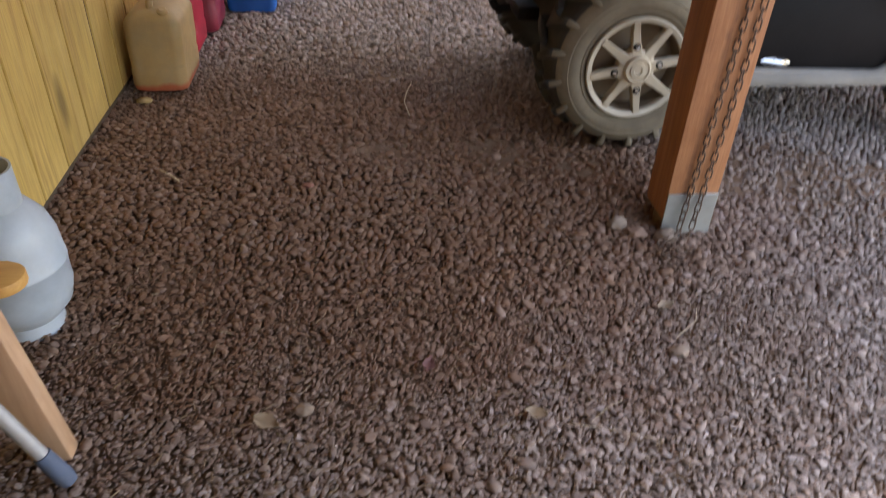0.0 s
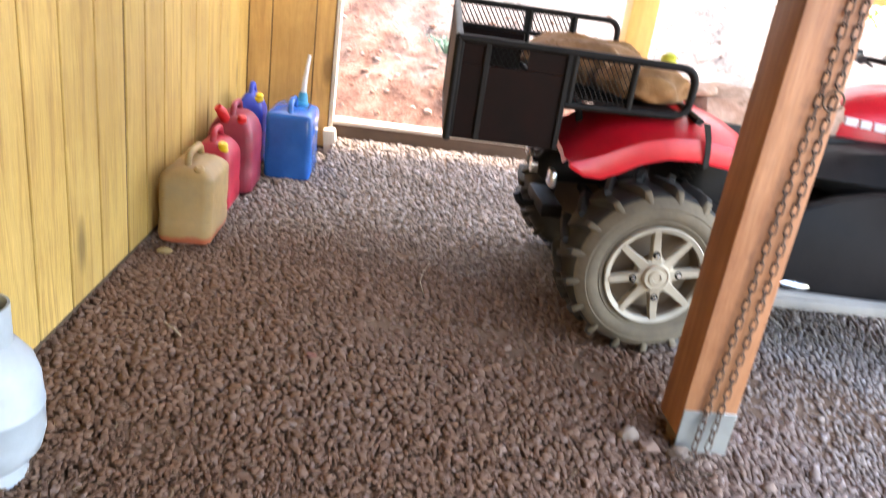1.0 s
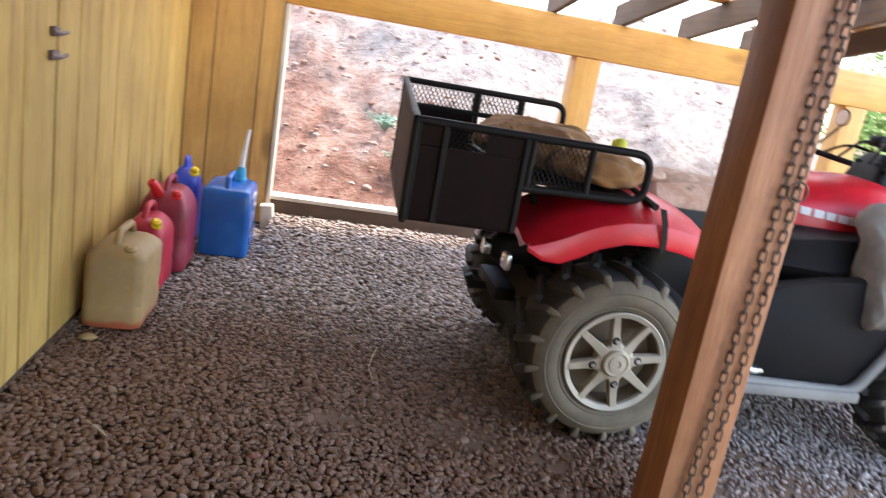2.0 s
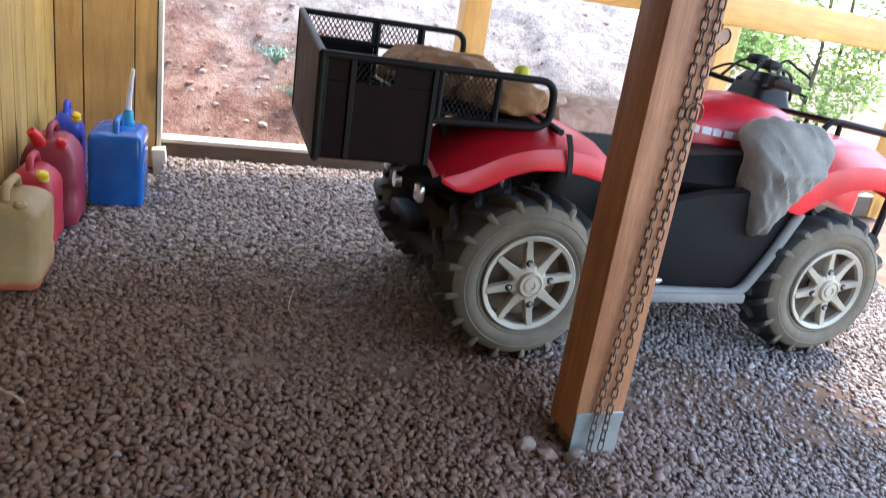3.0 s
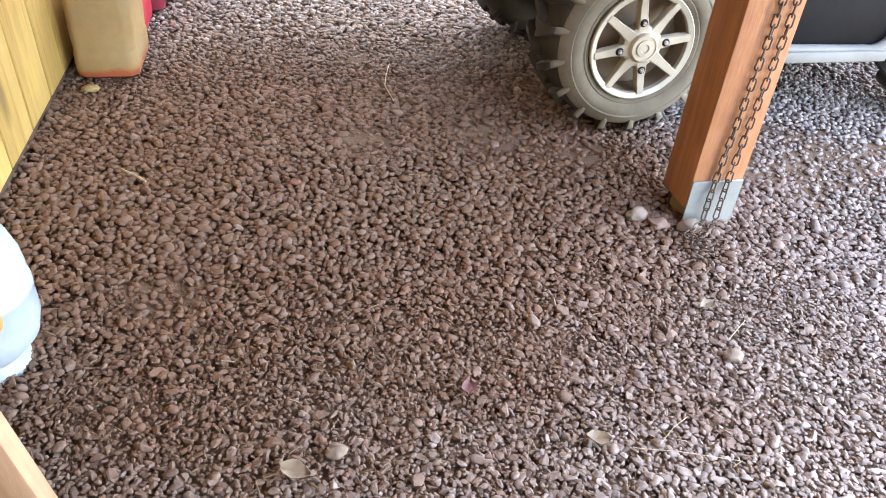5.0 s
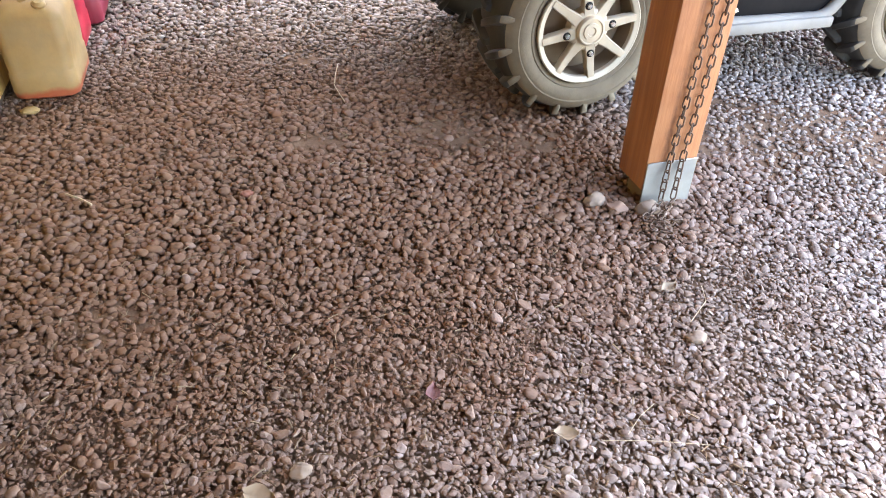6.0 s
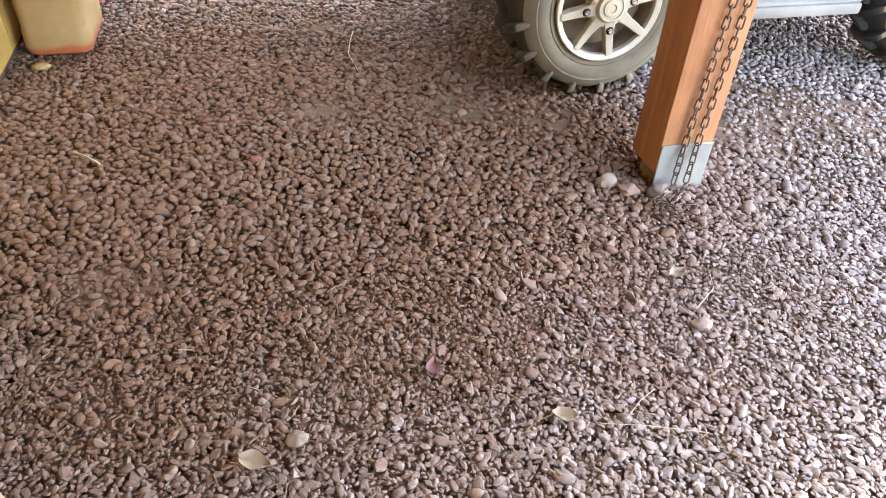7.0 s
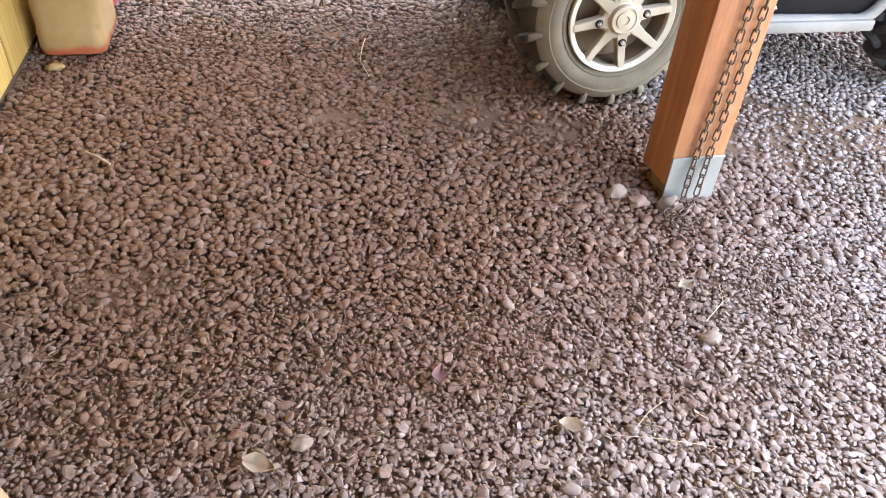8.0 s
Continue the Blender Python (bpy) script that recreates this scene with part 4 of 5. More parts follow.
for y in (-0.05, 0.05):
    bm = boxed((2.905, AC + y - 0.022, 0.975), (2.955, AC + y + 0.022, 1.03), 0.008)
    part("bar_clamp", bm, "steel", bar)
bm = boxed((2.96, AC + 0.03, 1.085), (3.02, AC + 0.10, 1.13), 0.012)
part("gauge", bm, "black", pod)
for y, h in ((2.84, 1.18),):
    bm = bmesh.new()
    tube(bm, [(2.87, y + 0.02, 1.03), (2.965, y, h - 0.035)], 0.005)
    lathe(bm, [(0.001, -0.012), (0.027, -0.008), (0.037, 0.0), (0.037, 0.006), (0.033, 0.007)], (2.965, y, h), (-1, -0.1, 0), 24)
    mir = part("mirror", bm, "black", bar, "round black mirror")
    bm = bmesh.new()
    lathe(bm, [(0.033, 0.0065), (0.033, 0.009), (0.0005, 0.009)], (2.965, y, h), (-1, -0.1, 0), 24)
    part("mirror_glass", bm, "chrome", mir, "mirror glass")
bm = bmesh.new()
for y in (2.22, mirrored(2.22)):
    tube(bm, rounded([(3.02, y, 0.85), (3.06, y, 0.925), (3.40, y, 0.895), (3.74, y, 0.86), (3.78, AC, 0.86)], 0.05), 0.012, 8)
cross_bars = []
for k in range(5):
    x = 3.12 + 0.14 * k
    z = 0.925 - (x - 3.06) * 0.095
    cross_bars.append([(x, 2.22, z), (x, mirrored(2.22), z)])
tube(bm, [(3.76, 2.26, 0.86), (3.76, mirrored(2.26), 0.86)], 0.012, 8)
for y in (2.30, mirrored(2.30)):
    tube(bm, [(3.2, y, 0.905), (3.2, y, 0.80)], 0.010)
    tube(bm, [(3.55, y, 0.875), (3.50, y, 0.70)], 0.010)
rack = part("front_rack", bm, "steel", atv, "black tubular front rack")
for pts in cross_bars:
    bm = bmesh.new()
    tube(bm, pts, 0.009, 8)
    part("cross_bar", bm, "steel", rack)
bm = bmesh.new()
rings = []
for x, zb, zt2, hw in ((3.10, 0.62, 0.84, 0.20), (3.30, 0.58, 0.80, 0.22), (3.48, 0.52, 0.74, 0.20), (3.56, 0.50, 0.66, 0.14)):
    rings.append([(x, AC + hw * c, zb + (zt2 - zb) * s) for c, s in ((-1, 0), (-1.04, 0.5), (-0.8, 0.9), (0, 1), (0.8, 0.9), (1.04, 0.5), (1, 0))])
loft(bm, rings)
part("nose", bm, "red", atv, "red plastic nose")
bm = bmesh.new()
tube(bm, rounded([(3.50, 2.34, 0.34), (3.64, 2.34, 0.40), (3.66, 2.34, 0.66), (3.66, mirrored(2.34), 0.66), (3.64, mirrored(2.34), 0.40), (3.50, mirrored(2.34), 0.34)], 0.06), 0.016, 8)
part("front_bumper", bm, "steel", atv)
for y in (2.40, mirrored(2.40)):
    bm = bmesh.new()
    lathe(bm, [(0.001, 0.02), (0.04, 0.012), (0.055, 0.0), (0.058, -0.04), (0.03, -0.06)], (3.53, y, 0.66), (1, 0, 0), 20)
    part("headlight", bm, "chrome", atv, "clear round headlight")
bm = bmesh.new()
tube(bm, [(1.46, 2.16, 0.78), (1.46, mirrored(2.16), 0.78)], 0.012, 8)
for y in (2.16, 2.36, AC, mirrored(2.36), mirrored(2.16)):
    tube(bm, [(1.42, y, 0.785), (1.82, y, 0.79)], 0.010, 8)
for y in (2.3, mirrored(2.3)):
    tube(bm, [(1.50, y, 0.78), (1.54, y, 0.62)], 0.012)
    tube(bm, [(1.75, y, 0.785), (1.75, y, 0.68)], 0.012)
part("rear_rack", bm, "steel", atv, "black tubular rear rack")
bm = bmesh.new()
slab(bm, [(1.818, 0.802), (1.838, 0.800), (1.852, 0.760), (1.862, 0.715), (1.866, 0.672), (1.850, 0.664), (1.845, 0.710), (1.836, 0.755)], "y", 2.012, 2.017)
tube(bm, [(1.83, 2.07, 0.795), (1.84, 2.30, 0.815)], 0.012, 6)
part("strap", bm, "black", atv, "black rubber strap over the fender")

# Cargo basket of dark sheet steel and mesh; its far side is the shorter one.
basket = thing("cargo_basket", (1.4, AC, 0.65), "dark steel cargo basket with mesh windows on a rear rack", "basket")
BX0, BXM, BX1, YB0, YB1 = 1.060, 1.405, 1.795, 2.10, 3.02
BXF = 1.105
NT, FT = 0.945, 1.030


def lattice(bm, x0, x1, z0, z1, y, step=0.016, r=0.0014):
    """Expanded mesh: two sets of crossing strands inside a window."""
    run = 0.62 * (z1 - z0)
    for way in (1, -1):
        c = x0 - run
        while c < x1 + run:
            lo, hi = max(min(c, c + way * run), x0), min(max(c, c + way * run), x1)
            if hi - lo > 0.002:
                tube(bm, [(x, y, z0 + (x - c) * way / 0.62) for x in (lo, hi)], r, 4)
            c += step


WX0, WX1 = BX0 + 0.10, BX0 + 0.215
bm = boxed((BX0, YB0, 0.652), (BXM, YB0 + 0.006, 0.875), 0.002, 1)
box(bm, (BX0, YB0, 0.876), (WX0, YB0 + 0.006, NT - 0.012))
box(bm, (WX1, YB0, 0.876), (BXM, YB0 + 0.006, NT - 0.012))
near_sheet = part("side_sheet", bm, "box", basket, "brown-black steel side sheet")
bm = bmesh.new()
lattice(bm, WX0, WX1, 0.876, NT - 0.012, YB0 + 0.003)
part("mesh_window", bm, "steel", basket, "steel mesh window")
for x in (BX0 + 0.006, BX0 + 0.088, BXM - 0.008):
    part("stiffener", boxed((x - 0.008, YB0 - 0.010, 0.648), (x + 0.010, YB0 - 0.001, NT - 0.004), 0.003, 1), "steel", near_sheet)
bm = bmesh.new()
slab(bm, [(BX0 - 0.008, YB0 + 0.008), (BX0 - 0.002, YB0 + 0.008), (BXF - 0.002, YB1 - 0.008), (BXF - 0.008, YB1 - 0.008)], "z", 0.652, 0.93)
loft(bm, [[(x, y, 0.931), (x + 0.006, y, 0.931), (x + 0.006, y, top), (x, y, top)] for x, y, top in ((BX0 - 0.008, YB0 + 0.008, NT - 0.01), (BXF - 0.008, YB1 - 0.008, FT - 0.01))])
part("tail_sheet", bm, "box", basket, "brown-black steel tail sheet")
bm = boxed((BXF, YB1 - 0.006, 0.652), (BXM, YB1, 0.93), 0.002, 1)
part("side_sheet", bm, "box", basket)
bm = bmesh.new()
slab(bm, [(BX0, YB0 + 0.008), (BXM, YB0 + 0.008), (BXM, YB1 - 0.008), (BXF, YB1 - 0.008)], "z", 0.645, 0.651)
part("floor_sheet", bm, "box", basket)
bm = boxed((BXM - 0.004, YB0 + 0.012, 0.655), (BXM + 0.002, YB1 - 0.012, 0.795), 0)
part("step_sheet", bm, "box", basket)
bm = boxed((BXM, YB0 + 0.01, 0.806), (BX1 - 0.02, YB1 - 0.01, 0.812), 0)
part("deck_sheet", bm, "box", basket)
for y, top in ((YB0, NT), (YB1, FT)):
    bm = bmesh.new()
    end = BX0 if y == YB0 else BXF
    tube(bm, rounded([(end, y, top), (BX1, y, top), (BX1, y, 0.80), (BXM, y, 0.79)], 0.055, 6), 0.0125, 10)
    for x in (BXM + 0.012, 1.605):
        tube(bm, [(x, y, 0.79), (x, y, top)], 0.011, 8)
    if y == YB1:
        tube(bm, [(end, y, 0.935), (1.62, y, 0.935)], 0.011, 8)
    part("side_frame", bm, "steel", basket, "black tubular side frame")
bm = bmesh.new()
tube(bm, [(BX0, YB0, NT), (BXF, YB1, FT)], 0.0125, 10)
for x, y, top in ((BX0, YB0, NT), (BXF, YB1, FT)):
    tube(bm, [(x, y, 0.645), (x, y, top)], 0.0125, 10)
tube(bm, [(BX0, YB0, 0.648), (BXF, YB1, 0.648)], 0.0125, 8)
part("tail_frame", bm, "steel", basket, "black tubular tail frame")
bm = bmesh.new()
lattice(bm, BXM + 0.02, 1.598, 0.80, NT - 0.01, YB0)
part("mesh_window", bm, "steel", basket, "steel mesh window")
bm = bmesh.new()
lattice(bm, BXF + 0.02, BXM - 0.01, 0.945, FT - 0.01, YB1, 0.019, 0.0027)
box(bm, (BXM - 0.012, YB1 - 0.004, 0.936), (BXM + 0.024, YB1 + 0.004, FT - 0.006))
part("mesh_window", bm, "steel", basket)
bm = bmesh.new()
lattice(bm, BXM + 0.024, 1.590, 0.945, FT - 0.01, YB1, 0.019, 0.0027)
box(bm, (1.588, YB1 - 0.004, 0.936), (1.618, YB1 + 0.004, FT - 0.006))
part("mesh_window", bm, "steel", basket)

bundle = thing("canvas_bundle", (1.6, AC, 0.815), "brown canvas bundle lying in the cargo basket", "bundle")
bm = bmesh.new()
lump(bm, (1.36, 2.24, 0.815), (1.76, 2.92, 0.962), 0.20, 7.0, 5)
lump(bm, (1.50, 2.12, 0.815), (1.86, 2.62, 0.918), 0.22, 8.0, 5)
for v in bm.verts:
    v.co.z += 0.010 * math.sin(v.co.y * 60 + v.co.x * 25 + 4 * noise.noise(v.co * 6)) * min(1, max(0, (v.co.z - 0.85) / 0.05))
part("canvas", bm, "canvas", bundle)
bm = bmesh.new()
lump(bm, (1.795, 2.40, 0.90), (1.845, 2.46, 0.965), 0.2, 20, 3)
part("knot", bm, "yellow_green", bundle, "yellow-green cloth knot")
bm = bmesh.new()
lump(bm, (1.83, 2.40, 0.822), (2.06, 2.72, 0.875), 0.18, 9.0, 3)
roll = thing("cloth_roll", (1.95, AC, 0.82), "folded tan camouflage cloth behind the seat", "cloth")
part("cloth", bm, "camo", roll)


# ---- fuel and water cans along the wall ----
def can(name, x0, x1, y0, y1, h, material, label, cap, handle=True, lean=0.0, shoulder=0.75):
    """A blow-moulded can with rounded edges, sloping shoulders, a carry handle and a spout."""
    c = thing(name, ((x0 + x1) / 2, (y0 + y1) / 2, 0.0), label, "jerry can", "cans along the wall")
    cx, cy = (x0 + x1) / 2, (y0 + y1) / 2
    z0 = 0.004
    rings = []
    for z, d in ((0.0, 0.014), (0.008, 0.004), (0.03, 0.0), (h * 0.28, 0.0), (h * 0.30, 0.003), (h * 0.5, 0.0), (h * shoulder, 0.001), (h * (shoulder + (1 - shoulder) * 0.3), 0.007), (h * (shoulder + (1 - shoulder) * 0.6), 0.020), (h * (shoulder + (1 - shoulder) * 0.88), 0.04), (h, 0.058)):
        d = min(d, 0.45 * min(x1 - x0, y1 - y0))
        rings.append([(px + lean * z, py, z0 + z) for px, py, _ in rrect(x0 + d, x1 - d, y0 + d, y1 - d, 0, min(0.035, 0.45 * (min(x1 - x0, y1 - y0) - 2 * d)))])
    bm = bmesh.new()
    loft(bm, rings)
    part("body", bm, material, c)
    if handle:
        bm = bmesh.new()
        tube(bm, rounded([(cx, y0 + 0.055, h - 0.04), (cx, y0 + 0.075, h + 0.045), (cx, y1 - 0.075, h + 0.045), (cx, y1 - 0.055, h - 0.03)], 0.035, 5), 0.014, 10)
        part("handle", bm, material, c)
    bm = bmesh.new()
    lathe(bm, [(0.024, 0.0), (0.024, 0.012), (0.021, 0.014), (0.021, 0.032), (0.012, 0.04), (0.001, 0.04)], (cx + 0.045, y0 + 0.05, h - 0.03), (0.15, -0.35, 1), 20)
    part("cap", bm, cap, c)
    return c


can("fuel_can", 0.036, 0.240, 2.555, 2.870, 0.305, "tan_can", "clouded tan plastic fuel can on the gravel", "tan_can", True, 0.02, 0.84)
can("fuel_can", 0.045, 0.215, 2.965, 3.235, 0.305, "red_can", "red plastic fuel can with a yellow cap", "yellow", True, 0.0, 0.74)
plum = can("fuel_can", 0.04, 0.255, 3.26, 3.545, 0.37, "plum_can", "tall faded red plastic fuel can with a red nozzle", "dark_red", True, 0.0, 0.7)
bm = bmesh.new()
tube(bm, [(0.12, 3.31, 0.34), (0.105, 3.28, 0.39), (0.09, 3.265, 0.41)], [0.026, 0.024, 0.018], 12)
part("nozzle", bm, "dark_red", plum, "red spout")
small = can("water_jug", 0.05, 0.20, 3.80, 4.0, 0.385, "navy_can", "small deep-blue plastic jug with a yellow cap by the wall", "yellow", True, 0.0, 0.7)

blue = thing("water_can", (0.37, 3.77, 0), "large blue plastic water can with a handle and pale spout", "water can", "cans along the wall")
bm = bmesh.new()
X0, X1, Y0, Y1 = 0.250, 0.492, 3.595, 3.94
rings = []
for z, d in ((0.0, 0.012), (0.008, 0.003), (0.03, 0.0), (0.18, 0.0015), (0.315, 0.0), (0.338, 0.006), (0.350, 0.02), (0.356, 0.04)):
    rings.append([(px, py, 0.003 + z) for px, py, _ in rrect(X0 + d, X1 - d, Y0 + d, Y1 - d, 0, 0.03)])
loft(bm, rings)
part("body", bm, "blue_can", blue)
bm = bmesh.new()
tube(bm, rounded([(0.371, 3.625, 0.345), (0.371, 3.640, 0.405), (0.371, 3.80, 0.405), (0.371, 3.815, 0.345)], 0.03, 5), 0.015, 10)
part("handle", bm, "blue_can", blue)
bm = bmesh.new()
lathe(bm, [(0.034, 0), (0.034, 0.02), (0.028, 0.022), (0.026, 0.05), (0.018, 0.075)], (0.40, 3.86, 0.352), (0.05, 0, 1), 20)
part("cap", bm, "teal", blue, "teal screw cap")
bm = bmesh.new()
tube(bm, [(0.402, 3.86, 0.40), (0.408, 3.86, 0.50), (0.425, 3.855, 0.625)], [0.016, 0.013, 0.009], 12)
part("spout", bm, "white", blue, "pale tapering spout")

# ---- gas cylinder and wooden chair beside the door ----
gas = thing("gas_cylinder", (0.132, 1.20, 0), "white steel propane cylinder standing on the gravel", "gas cylinder")
bm = bmesh.new()
GC = (0.132, 1.20, 0)
lathe(bm, [(0.001, 0.018), (0.04, 0.022), (0.072, 0.040), (0.099, 0.072), (0.109, 0.11), (0.110, 0.17), (0.1115, 0.172), (0.1115, 0.178), (0.110, 0.18), (0.107, 0.235), (0.096, 0.275), (0.070, 0.312), (0.04, 0.334), (0.001, 0.342)], GC, (0, 0, 1), 48)
part("vessel", bm, "tank", gas)
bm = bmesh.new()
lathe(bm, [(0.064, 0.0), (0.070, 0.0), (0.070, 0.05), (0.064, 0.05)], GC, (0, 0, 1), 36, ring=True)
part("foot_ring", bm, "tank", gas)
bm = bmesh.new()
arc = [radians(a) for a in range(-150, 151, 12)]
outer = [(GC[0] + 0.062 * math.cos(a), GC[1] + 0.062 * math.sin(a)) for a in arc]
inn = [(GC[0] + 0.057 * math.cos(a), GC[1] + 0.057 * math.sin(a)) for a in reversed(arc)]
slab(bm, outer + inn, "z", 0.315, 0.40)
part("collar", bm, "tank", gas, "white steel collar")
bm = bmesh.new()
lathe(bm, [(0.018, 0.335), (0.018, 0.37), (0.012, 0.375), (0.012, 0.38), (0.024, 0.382), (0.025, 0.393), (0.001, 0.395)], GC, (0, 0, 1), 16)
part("valve", bm, "black", gas, "dark valve")

chair = thing("wooden_chair", (0.25, 0.80, 0), "tan wooden garden chair with rounded boards", "chair")
bm = boxed((0.268, 0.795, 0.0), (0.338, 0.835, 0.346), 0.004, 2, Matrix.Translation((0.303, 0.815, 0)) @ Matrix.Rotation(radians(-7), 4, "Y") @ Matrix.Translation((-0.303, -0.815, 0)))
part("leg", bm, "chair_z", chair)
bm = boxed((0.268, 0.335, 0.0), (0.338, 0.375, 0.346), 0.004, 2, Matrix.Translation((0.303, 0.355, 0)) @ Matrix.Rotation(radians(-7), 4, "Y") @ Matrix.Translation((-0.303, -0.355, 0)))
part("leg", bm, "chair_z", chair)
for x in (0.05,):
    for y in (0.355, 0.815):
        part("leg", boxed((x - 0.03, y - 0.02, 0.0), (x + 0.03, y + 0.02, 0.370), 0.004), "chair_z", chair)


def round_board(y0, y1, x_end, x_far, z, thick):
    r = (y1 - y0) / 2
    pts = [(x_far, y0), (x_end - r, y0)] + [(x_end - r + r * math.sin(radians(a)), (y0 + y1) / 2 - r * math.cos(radians(a))) for a in range(10, 180, 17)] + [(x_end - r, y1), (x_far, y1)]
    bm = bmesh.new()
    slab(bm, pts, "z", z, z + thick, 0.004)
    return bm


part("seat_rail", boxed((0.015, 0.838, 0.30), (0.25, 0.862, 0.37), 0.005), "chair_x", chair)
part("seat_rail", boxed((0.015, 0.308, 0.30), (0.25, 0.332, 0.37), 0.005), "chair_x", chair)
for k in range(2):
    x = 0.04 + 0.11 * k
    part("seat_slat", boxed((x, 0.31, 0.372), (x + 0.09, 0.86, 0.392), 0.005), "chair_x", chair)
part("seat_board", round_board(0.843, 0.925, 0.324, 0.012, 0.348, 0.022), "chair_x", chair, "rounded orange-brown board")
pole = thing("walking_pole", (0.33, 0.75, 0), "grey pole with a blue-grey rubber tip leaning on the chair", "pole")
bm = bmesh.new()
tube(bm, [(0.318, 0.752, 0.07), (0.17, 0.77, 0.43)], 0.013, 12)
part("shaft", bm, "grey_pole", pole)
bm = bmesh.new()
tube(bm, [(0.346, 0.749, 0.004), (0.340, 0.75, 0.018), (0.316, 0.752, 0.076)], [0.015, 0.018, 0.016], 12)
part("tip", bm, "blue_tip", pole, "blue-grey rubber tip")


# ---- loose stones, leaves and straws on the gravel ----
def stone(x, y, r, material, label, seed, flat=0.6):
    bm = bmesh.new()
    made = bmesh.ops.create_icosphere(bm, subdivisions=3, radius=1)["verts"]
    for v in made:
        d = v.co.copy()
        k = 1 + 0.35 * noise.noise(d * 1.2 + Vector((seed, 0, 0))) + 0.12 * noise.noise(d * 3 + Vector((0, seed, 0)))
        v.co = Vector((x, y, swell(x, y) + r * flat * 0.65)) + Vector((d.x * r, d.y * r * 0.8, d.z * r * flat)) * k
    ob = part("stone", bm, material)
    return tagged(ob, label, "stone")


stone(1.622, 1.535, 0.025, "chalk", "pale chalky stone beside the post foot", 8, 0.8)
stone(1.668, 1.490, 0.028, "brown_stone", "flat reddish-brown stone beside the post foot", 3, 0.5)
stone(1.742, 1.462, 0.03, "pale_stone", "grey stone against the steel post base", 15, 0.7)
stone(0.725, 1.80, 0.017, "red_stone", "small reddish stone on the gravel", 5, 0.5)
stone(0.757, 0.885, 0.019, "pale_stone", "small round pale stone on the gravel", 11)
stone(0.30, 0.80, 0.02, "pale_stone", "small grey stone by the chair leg", 21)
stone(1.591, 0.992, 0.021, "pale_stone", "small pale stone on the gravel", 31)
stone(0.095, 2.48, 0.03, "yellow_stone", "flat yellowish stone at the wall foot", 41, 0.4)


def leaf(x, y, size, turn, material, label, tip=0.4):
    bm = bmesh.new()
    rows = []
    for k in range(8):
        t = k / 7
        w = 0.36 * math.sin(math.pi * min(1, t * 0.97 + 0.02)) ** 0.8 * (1 - 0.3 * t)
        z = 0.02 + 0.22 * (t - 0.5) ** 2
        rows.append([(t - 0.5, -w, z + 0.10), (t - 0.5, -w * 0.5, z + 0.03), (t - 0.5, 0, z), (t - 0.5, w * 0.5, z + 0.05), (t - 0.5, w, z + 0.16)])
    loft(bm, rows, cap=False, closed=False)
    for v in bm.verts:
        v.co += 0.09 * noise.noise_vector(v.co * 3.1 + Vector((x * 9, y * 9, 0)))
    bmesh.ops.transform(bm, matrix=Matrix.Translation((x, y, swell(x, y) + 0.011)) @ Matrix.Rotation(radians(turn), 4, "Z") @ Matrix.Scale(size, 4), verts=bm.verts)
    bmesh.ops.solidify(bm, geom=bm.faces, thickness=0.0006)
    return tagged(part("leaf", bm, material), label, "leaf")


leaf(0.686, 0.846, 0.058, -25, "leaf_dry", "curled pale dry leaf on the gravel")
leaf(1.223, 0.831, 0.045, -20, "leaf_dry", "small pale dry leaf on the gravel")
leaf(1.02, 0.99, 0.045, 70, "leaf_brown", "dark red-brown fallen leaf on the gravel")
leaf(1.62, 1.15, 0.045, 15, "leaf_dry", "small pale dry leaf on the gravel")


def straw(pts, r=0.0016):
    bm = bmesh.new()
    tube(bm, [(x, y, swell(x, y) + z) for x, y, z in pts], r, 5)
    return tagged(part("straw", bm, "straw"), "thin pale dry straw lying on the gravel", "straw", "straws")


straw([(1.105, 2.58, 0.03), (1.075, 2.46, 0.035), (1.062, 2.40, 0.022), (1.075, 2.28, 0.018)])
straw([(0.27, 1.90, 0.016), (0.31, 1.86, 0.02), (0.34, 1.83, 0.016)], 0.003)
straw([(1.28, 0.80, 0.014), (1.36, 0.775, 0.016), (1.46, 0.74, 0.012)], 0.0007)
straw([(1.33, 0.80, 0.014), (1.37, 0.83, 0.016), (1.41, 0.85, 0.014)], 0.0007)
straw([(1.60, 1.03, 0.016), (1.66, 1.07, 0.03), (1.69, 1.13, 0.02)], 0.0009)


def litter():
    """Slivers of dry bark and grass trodden into the gravel."""
    rng = np.random.default_rng(12)
    bm = bmesh.new()
    for _ in range(650):
        x, y = rng.uniform(0.02, 1.5), 0.65 + 1.5 * rng.random() ** 1.4
        a, n = rng.uniform(0, 6.28), rng.uniform(0.005, 0.014)
        z = swell(x, y) + rng.uniform(0.003, 0.009)
        u = Vector((math.cos(a), math.sin(a), rng.normal(0, 0.15))) * n
        tube(bm, [Vector((x, y, z)) - u, Vector((x, y, z + 0.001)), Vector((x, y, z)) + u], rng.uniform(0.0007, 0.0015), 4)
    return part("plant_litter", bm, "litter")


tagged(litter(), "dry brown slivers of bark and grass among the gravel", "litter", kind="stuff")


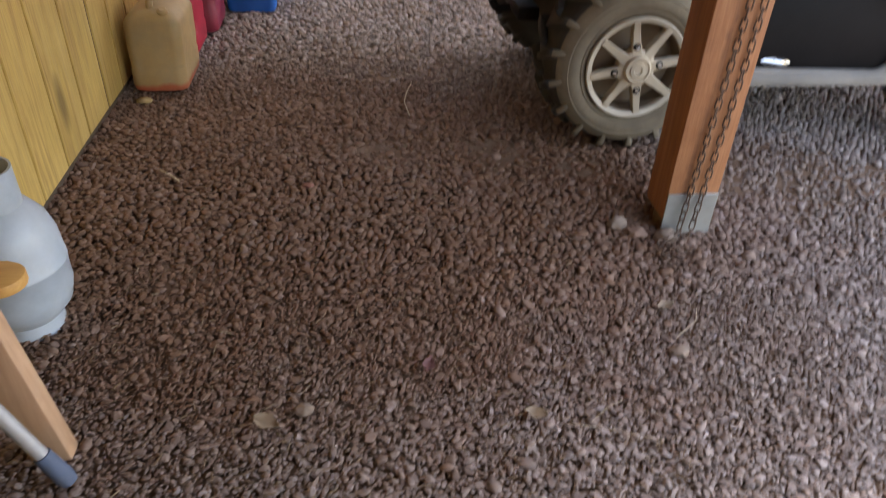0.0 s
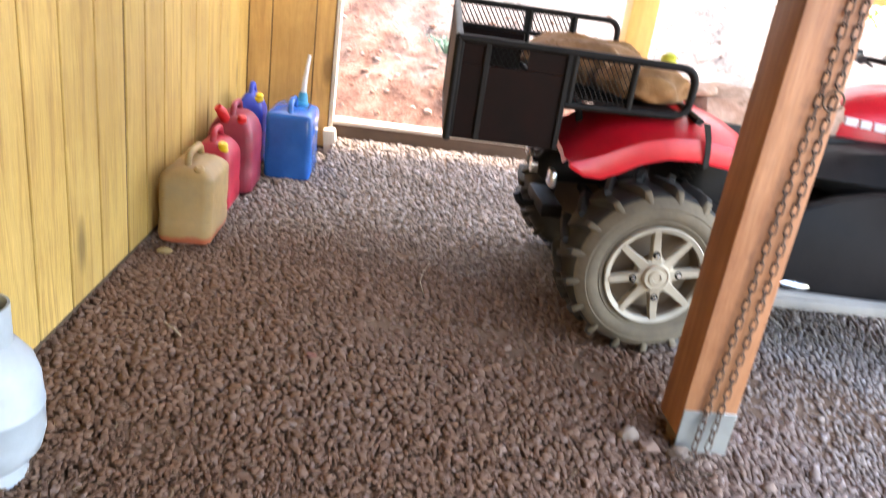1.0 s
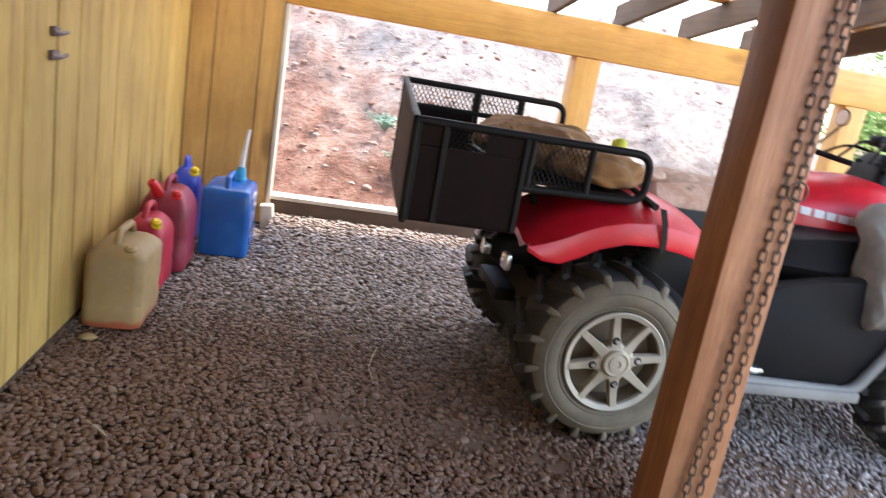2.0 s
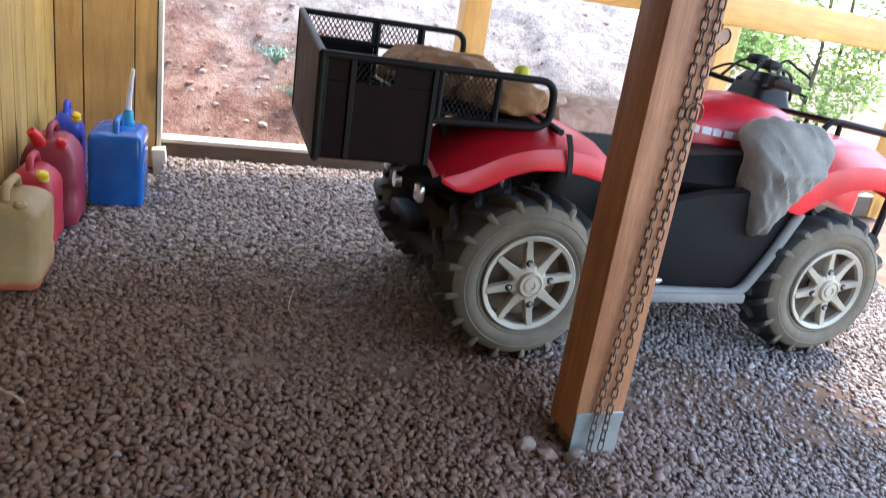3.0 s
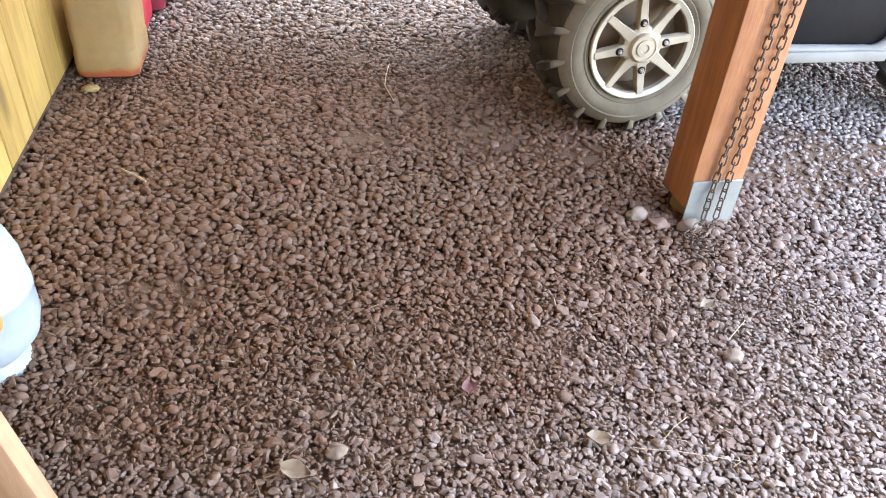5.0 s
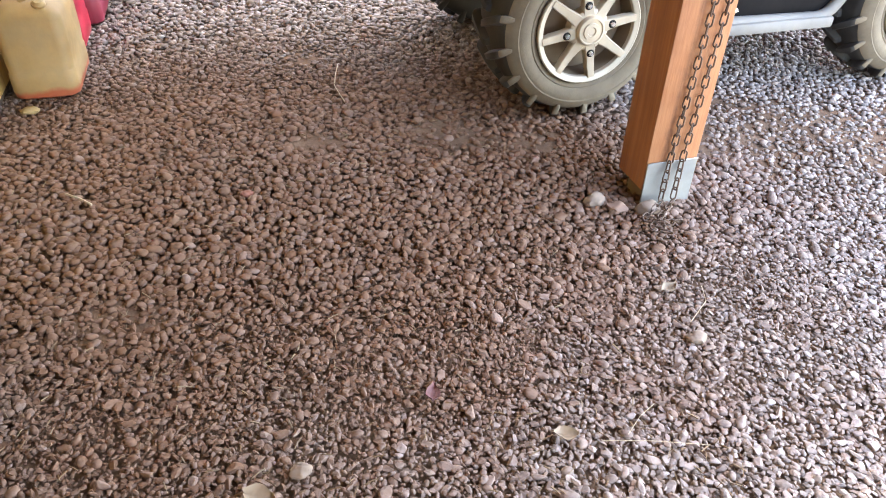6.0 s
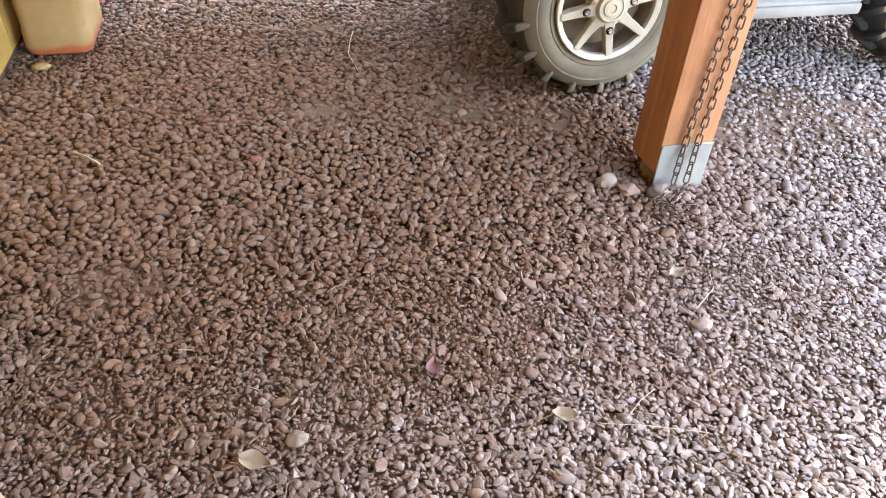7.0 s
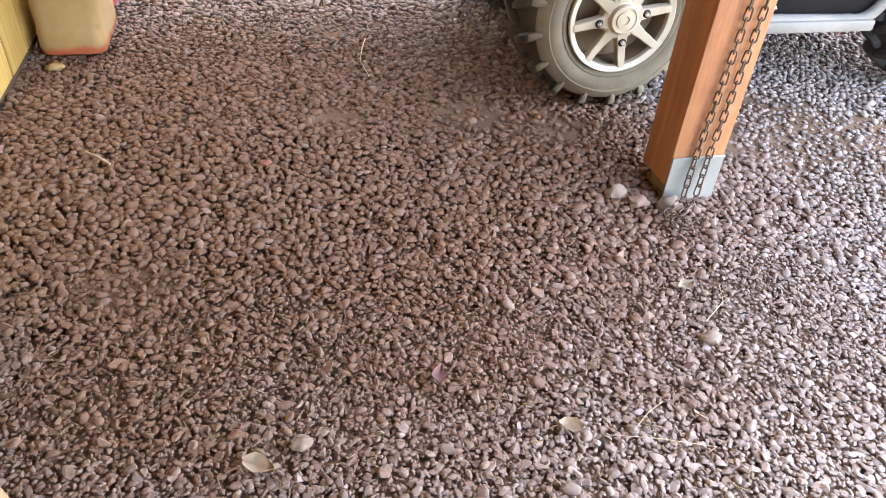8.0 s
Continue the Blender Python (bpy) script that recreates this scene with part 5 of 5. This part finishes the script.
# ---- hillside and trees outside the back openings ----
def bank_z(x, y):
    d = max(0.0, y - 4.75)
    h = min(d, 2.1) * 0.82 + max(0, d - 2.1) * 0.10
    rough_ = 0.30 * noise.noise(Vector((x * 0.8, y * 0.8, 1))) + 0.14 * noise.noise(Vector((x * 2.3, y * 2.3, 4))) + 0.06 * noise.noise(Vector((x * 6, y * 6, 7))) + 0.025 * noise.noise(Vector((x * 15, y * 15, 9)))
    fall = 1.0 if x < 4.6 else max(0.0, 1 - (x - 4.6) / 2.6)
    return -0.06 + fall * (h + min(1, d * 1.5) * rough_)


xs = [-6 + 0.3 * k for k in range(18)] + [-0.5 + 0.05 * k for k in range(130)] + [6.1 + 0.5 * k for k in range(10)]
ys = [4.62 + 0.05 * k for k in range(90)] + [9.2 + 0.8 * k for k in range(12)]
hill = grid_sheet("hillside", xs, ys, bank_z, "bank")
tagged(hill, "steep reddish-brown rocky cut bank behind the shed", "hillside", kind="structure")


def scatter_rocks():
    rng = np.random.default_rng(3)
    bm = bmesh.new()
    for k in range(1700):
        x, y = (rng.uniform(-0.2, 2.2) if k % 2 else rng.uniform(-0.4, 5.5)), 4.72 + 4.0 * rng.random() ** 1.6
        r = min(0.028, 0.0085 * rng.lognormal(0, 0.60))
        made = bmesh.ops.create_icosphere(bm, subdivisions=1, radius=1)["verts"]
        c = Vector((x, y, bank_z(x, y) - r * 0.1))
        for v in made:
            d = v.co.copy()
            v.co = c + Vector((d.x * r * 1.3, d.y * r, d.z * r * 0.8)) * (1 + 0.5 * noise.noise(d * 1.3 + Vector((k, 0, 0))))
    return part("bank_stones", bm, "bank_rock", smooth=False)


tagged(scatter_rocks(), "broken stones lying on the cut bank", "stones", kind="stuff")


def leaf_cloud(bm, centre, spread, count, size, rng):
    for _ in range(count):
        d = Vector(rng.normal(0, 1, 3))
        d = d.normalized() * rng.random() ** 0.4
        p = Vector(centre) + Vector((d.x * spread[0], d.y * spread[1], d.z * spread[2]))
        u = Vector(rng.normal(0, 1, 3)).normalized()
        w = u.orthogonal().normalized()
        s = size * rng.uniform(0.6, 1.3)
        bm.faces.new([bm.verts.new(p + q) for q in (-u * s, w * s * 0.45 + u.cross(w) * s * 0.1, u * s, -w * s * 0.45 + u.cross(w) * s * 0.1)])


def tree(x, y, h, seed, label):
    rng = np.random.default_rng(seed)
    t = thing("tree", (x, y, 0), label, "tree", "trees beyond the shed")
    bm = bmesh.new()
    tube(bm, [(x, y, -0.1), (x + 0.06, y, h * 0.3), (x - 0.05, y + 0.08, h * 0.65), (x, y, h * 0.95)], [0.035, 0.03, 0.022, 0.008], 10)
    ends = []
    for k in range(11):
        a, z = rng.uniform(0, 6.28), h * rng.uniform(0.05, 0.85)
        r = h * 0.28 * rng.uniform(0.6, 1.1)
        e = (x + r * math.cos(a), y + r * math.sin(a), z + r * 0.35)
        tube(bm, [(x, y, z), ((x + e[0]) / 2, (y + e[1]) / 2, z + r * 0.25), e], [0.018, 0.012, 0.005], 6)
        ends.append(e)
    part("trunk", bm, "bark", t)
    bm = bmesh.new()
    for e in ends:
        for q in range(3):
            leaf_cloud(bm, (e[0] + rng.normal(0, 0.25), e[1] + rng.normal(0, 0.25), e[2] + rng.normal(0, 0.2)), (0.45, 0.45, 0.32), 190, 0.055, rng)
    for q in range(8):
        leaf_cloud(bm, (x + rng.normal(0, 0.3), y - 0.25 + rng.normal(0, 0.2), h * rng.uniform(0.1, 0.55)), (0.5, 0.4, 0.4), 170, 0.055, rng)
    part("crown", bm, "leaf", t, "light green leaves", smooth=False)


tree(9.4, 8.8, 4.4, 1, "young tree with light green leaves beside the bank")
tree(10.6, 9.6, 5.5, 2, "tall tree with light green leaves beside the bank")
tree(8.2, 10.6, 5.0, 4, "tree with light green leaves above the bank")
tree(11.5, 6.4, 4.6, 6, "young tree with light green leaves in the open")


def weed(x, y, seed):
    rng = np.random.default_rng(seed)
    w = thing("weed", (x, y, bank_z(x, y)), "small grey-green weed growing on the bank", "weed", "weeds on the bank")
    bm = bmesh.new()
    z = bank_z(x, y)
    for k in range(26):
        a, r = rng.uniform(0, 6.28), rng.uniform(0.05, 0.16)
        tube(bm, [(x, y, z - 0.02), (x + r * 0.5 * math.cos(a), y + r * 0.5 * math.sin(a) - 0.02, z + 0.08), (x + r * math.cos(a), y + r * math.sin(a) - 0.03, z + 0.13 * rng.random() + 0.03)], [0.002, 0.005, 0.001], 4)
        leaf_cloud(bm, (x + r * math.cos(a), y + r * math.sin(a) - 0.03, z + 0.08), (0.04, 0.04, 0.04), 4, 0.016, rng)
    part("leaves", bm, "weed", w, smooth=False)


weed(1.42, 5.2, 1)
weed(1.25, 5.55, 2)
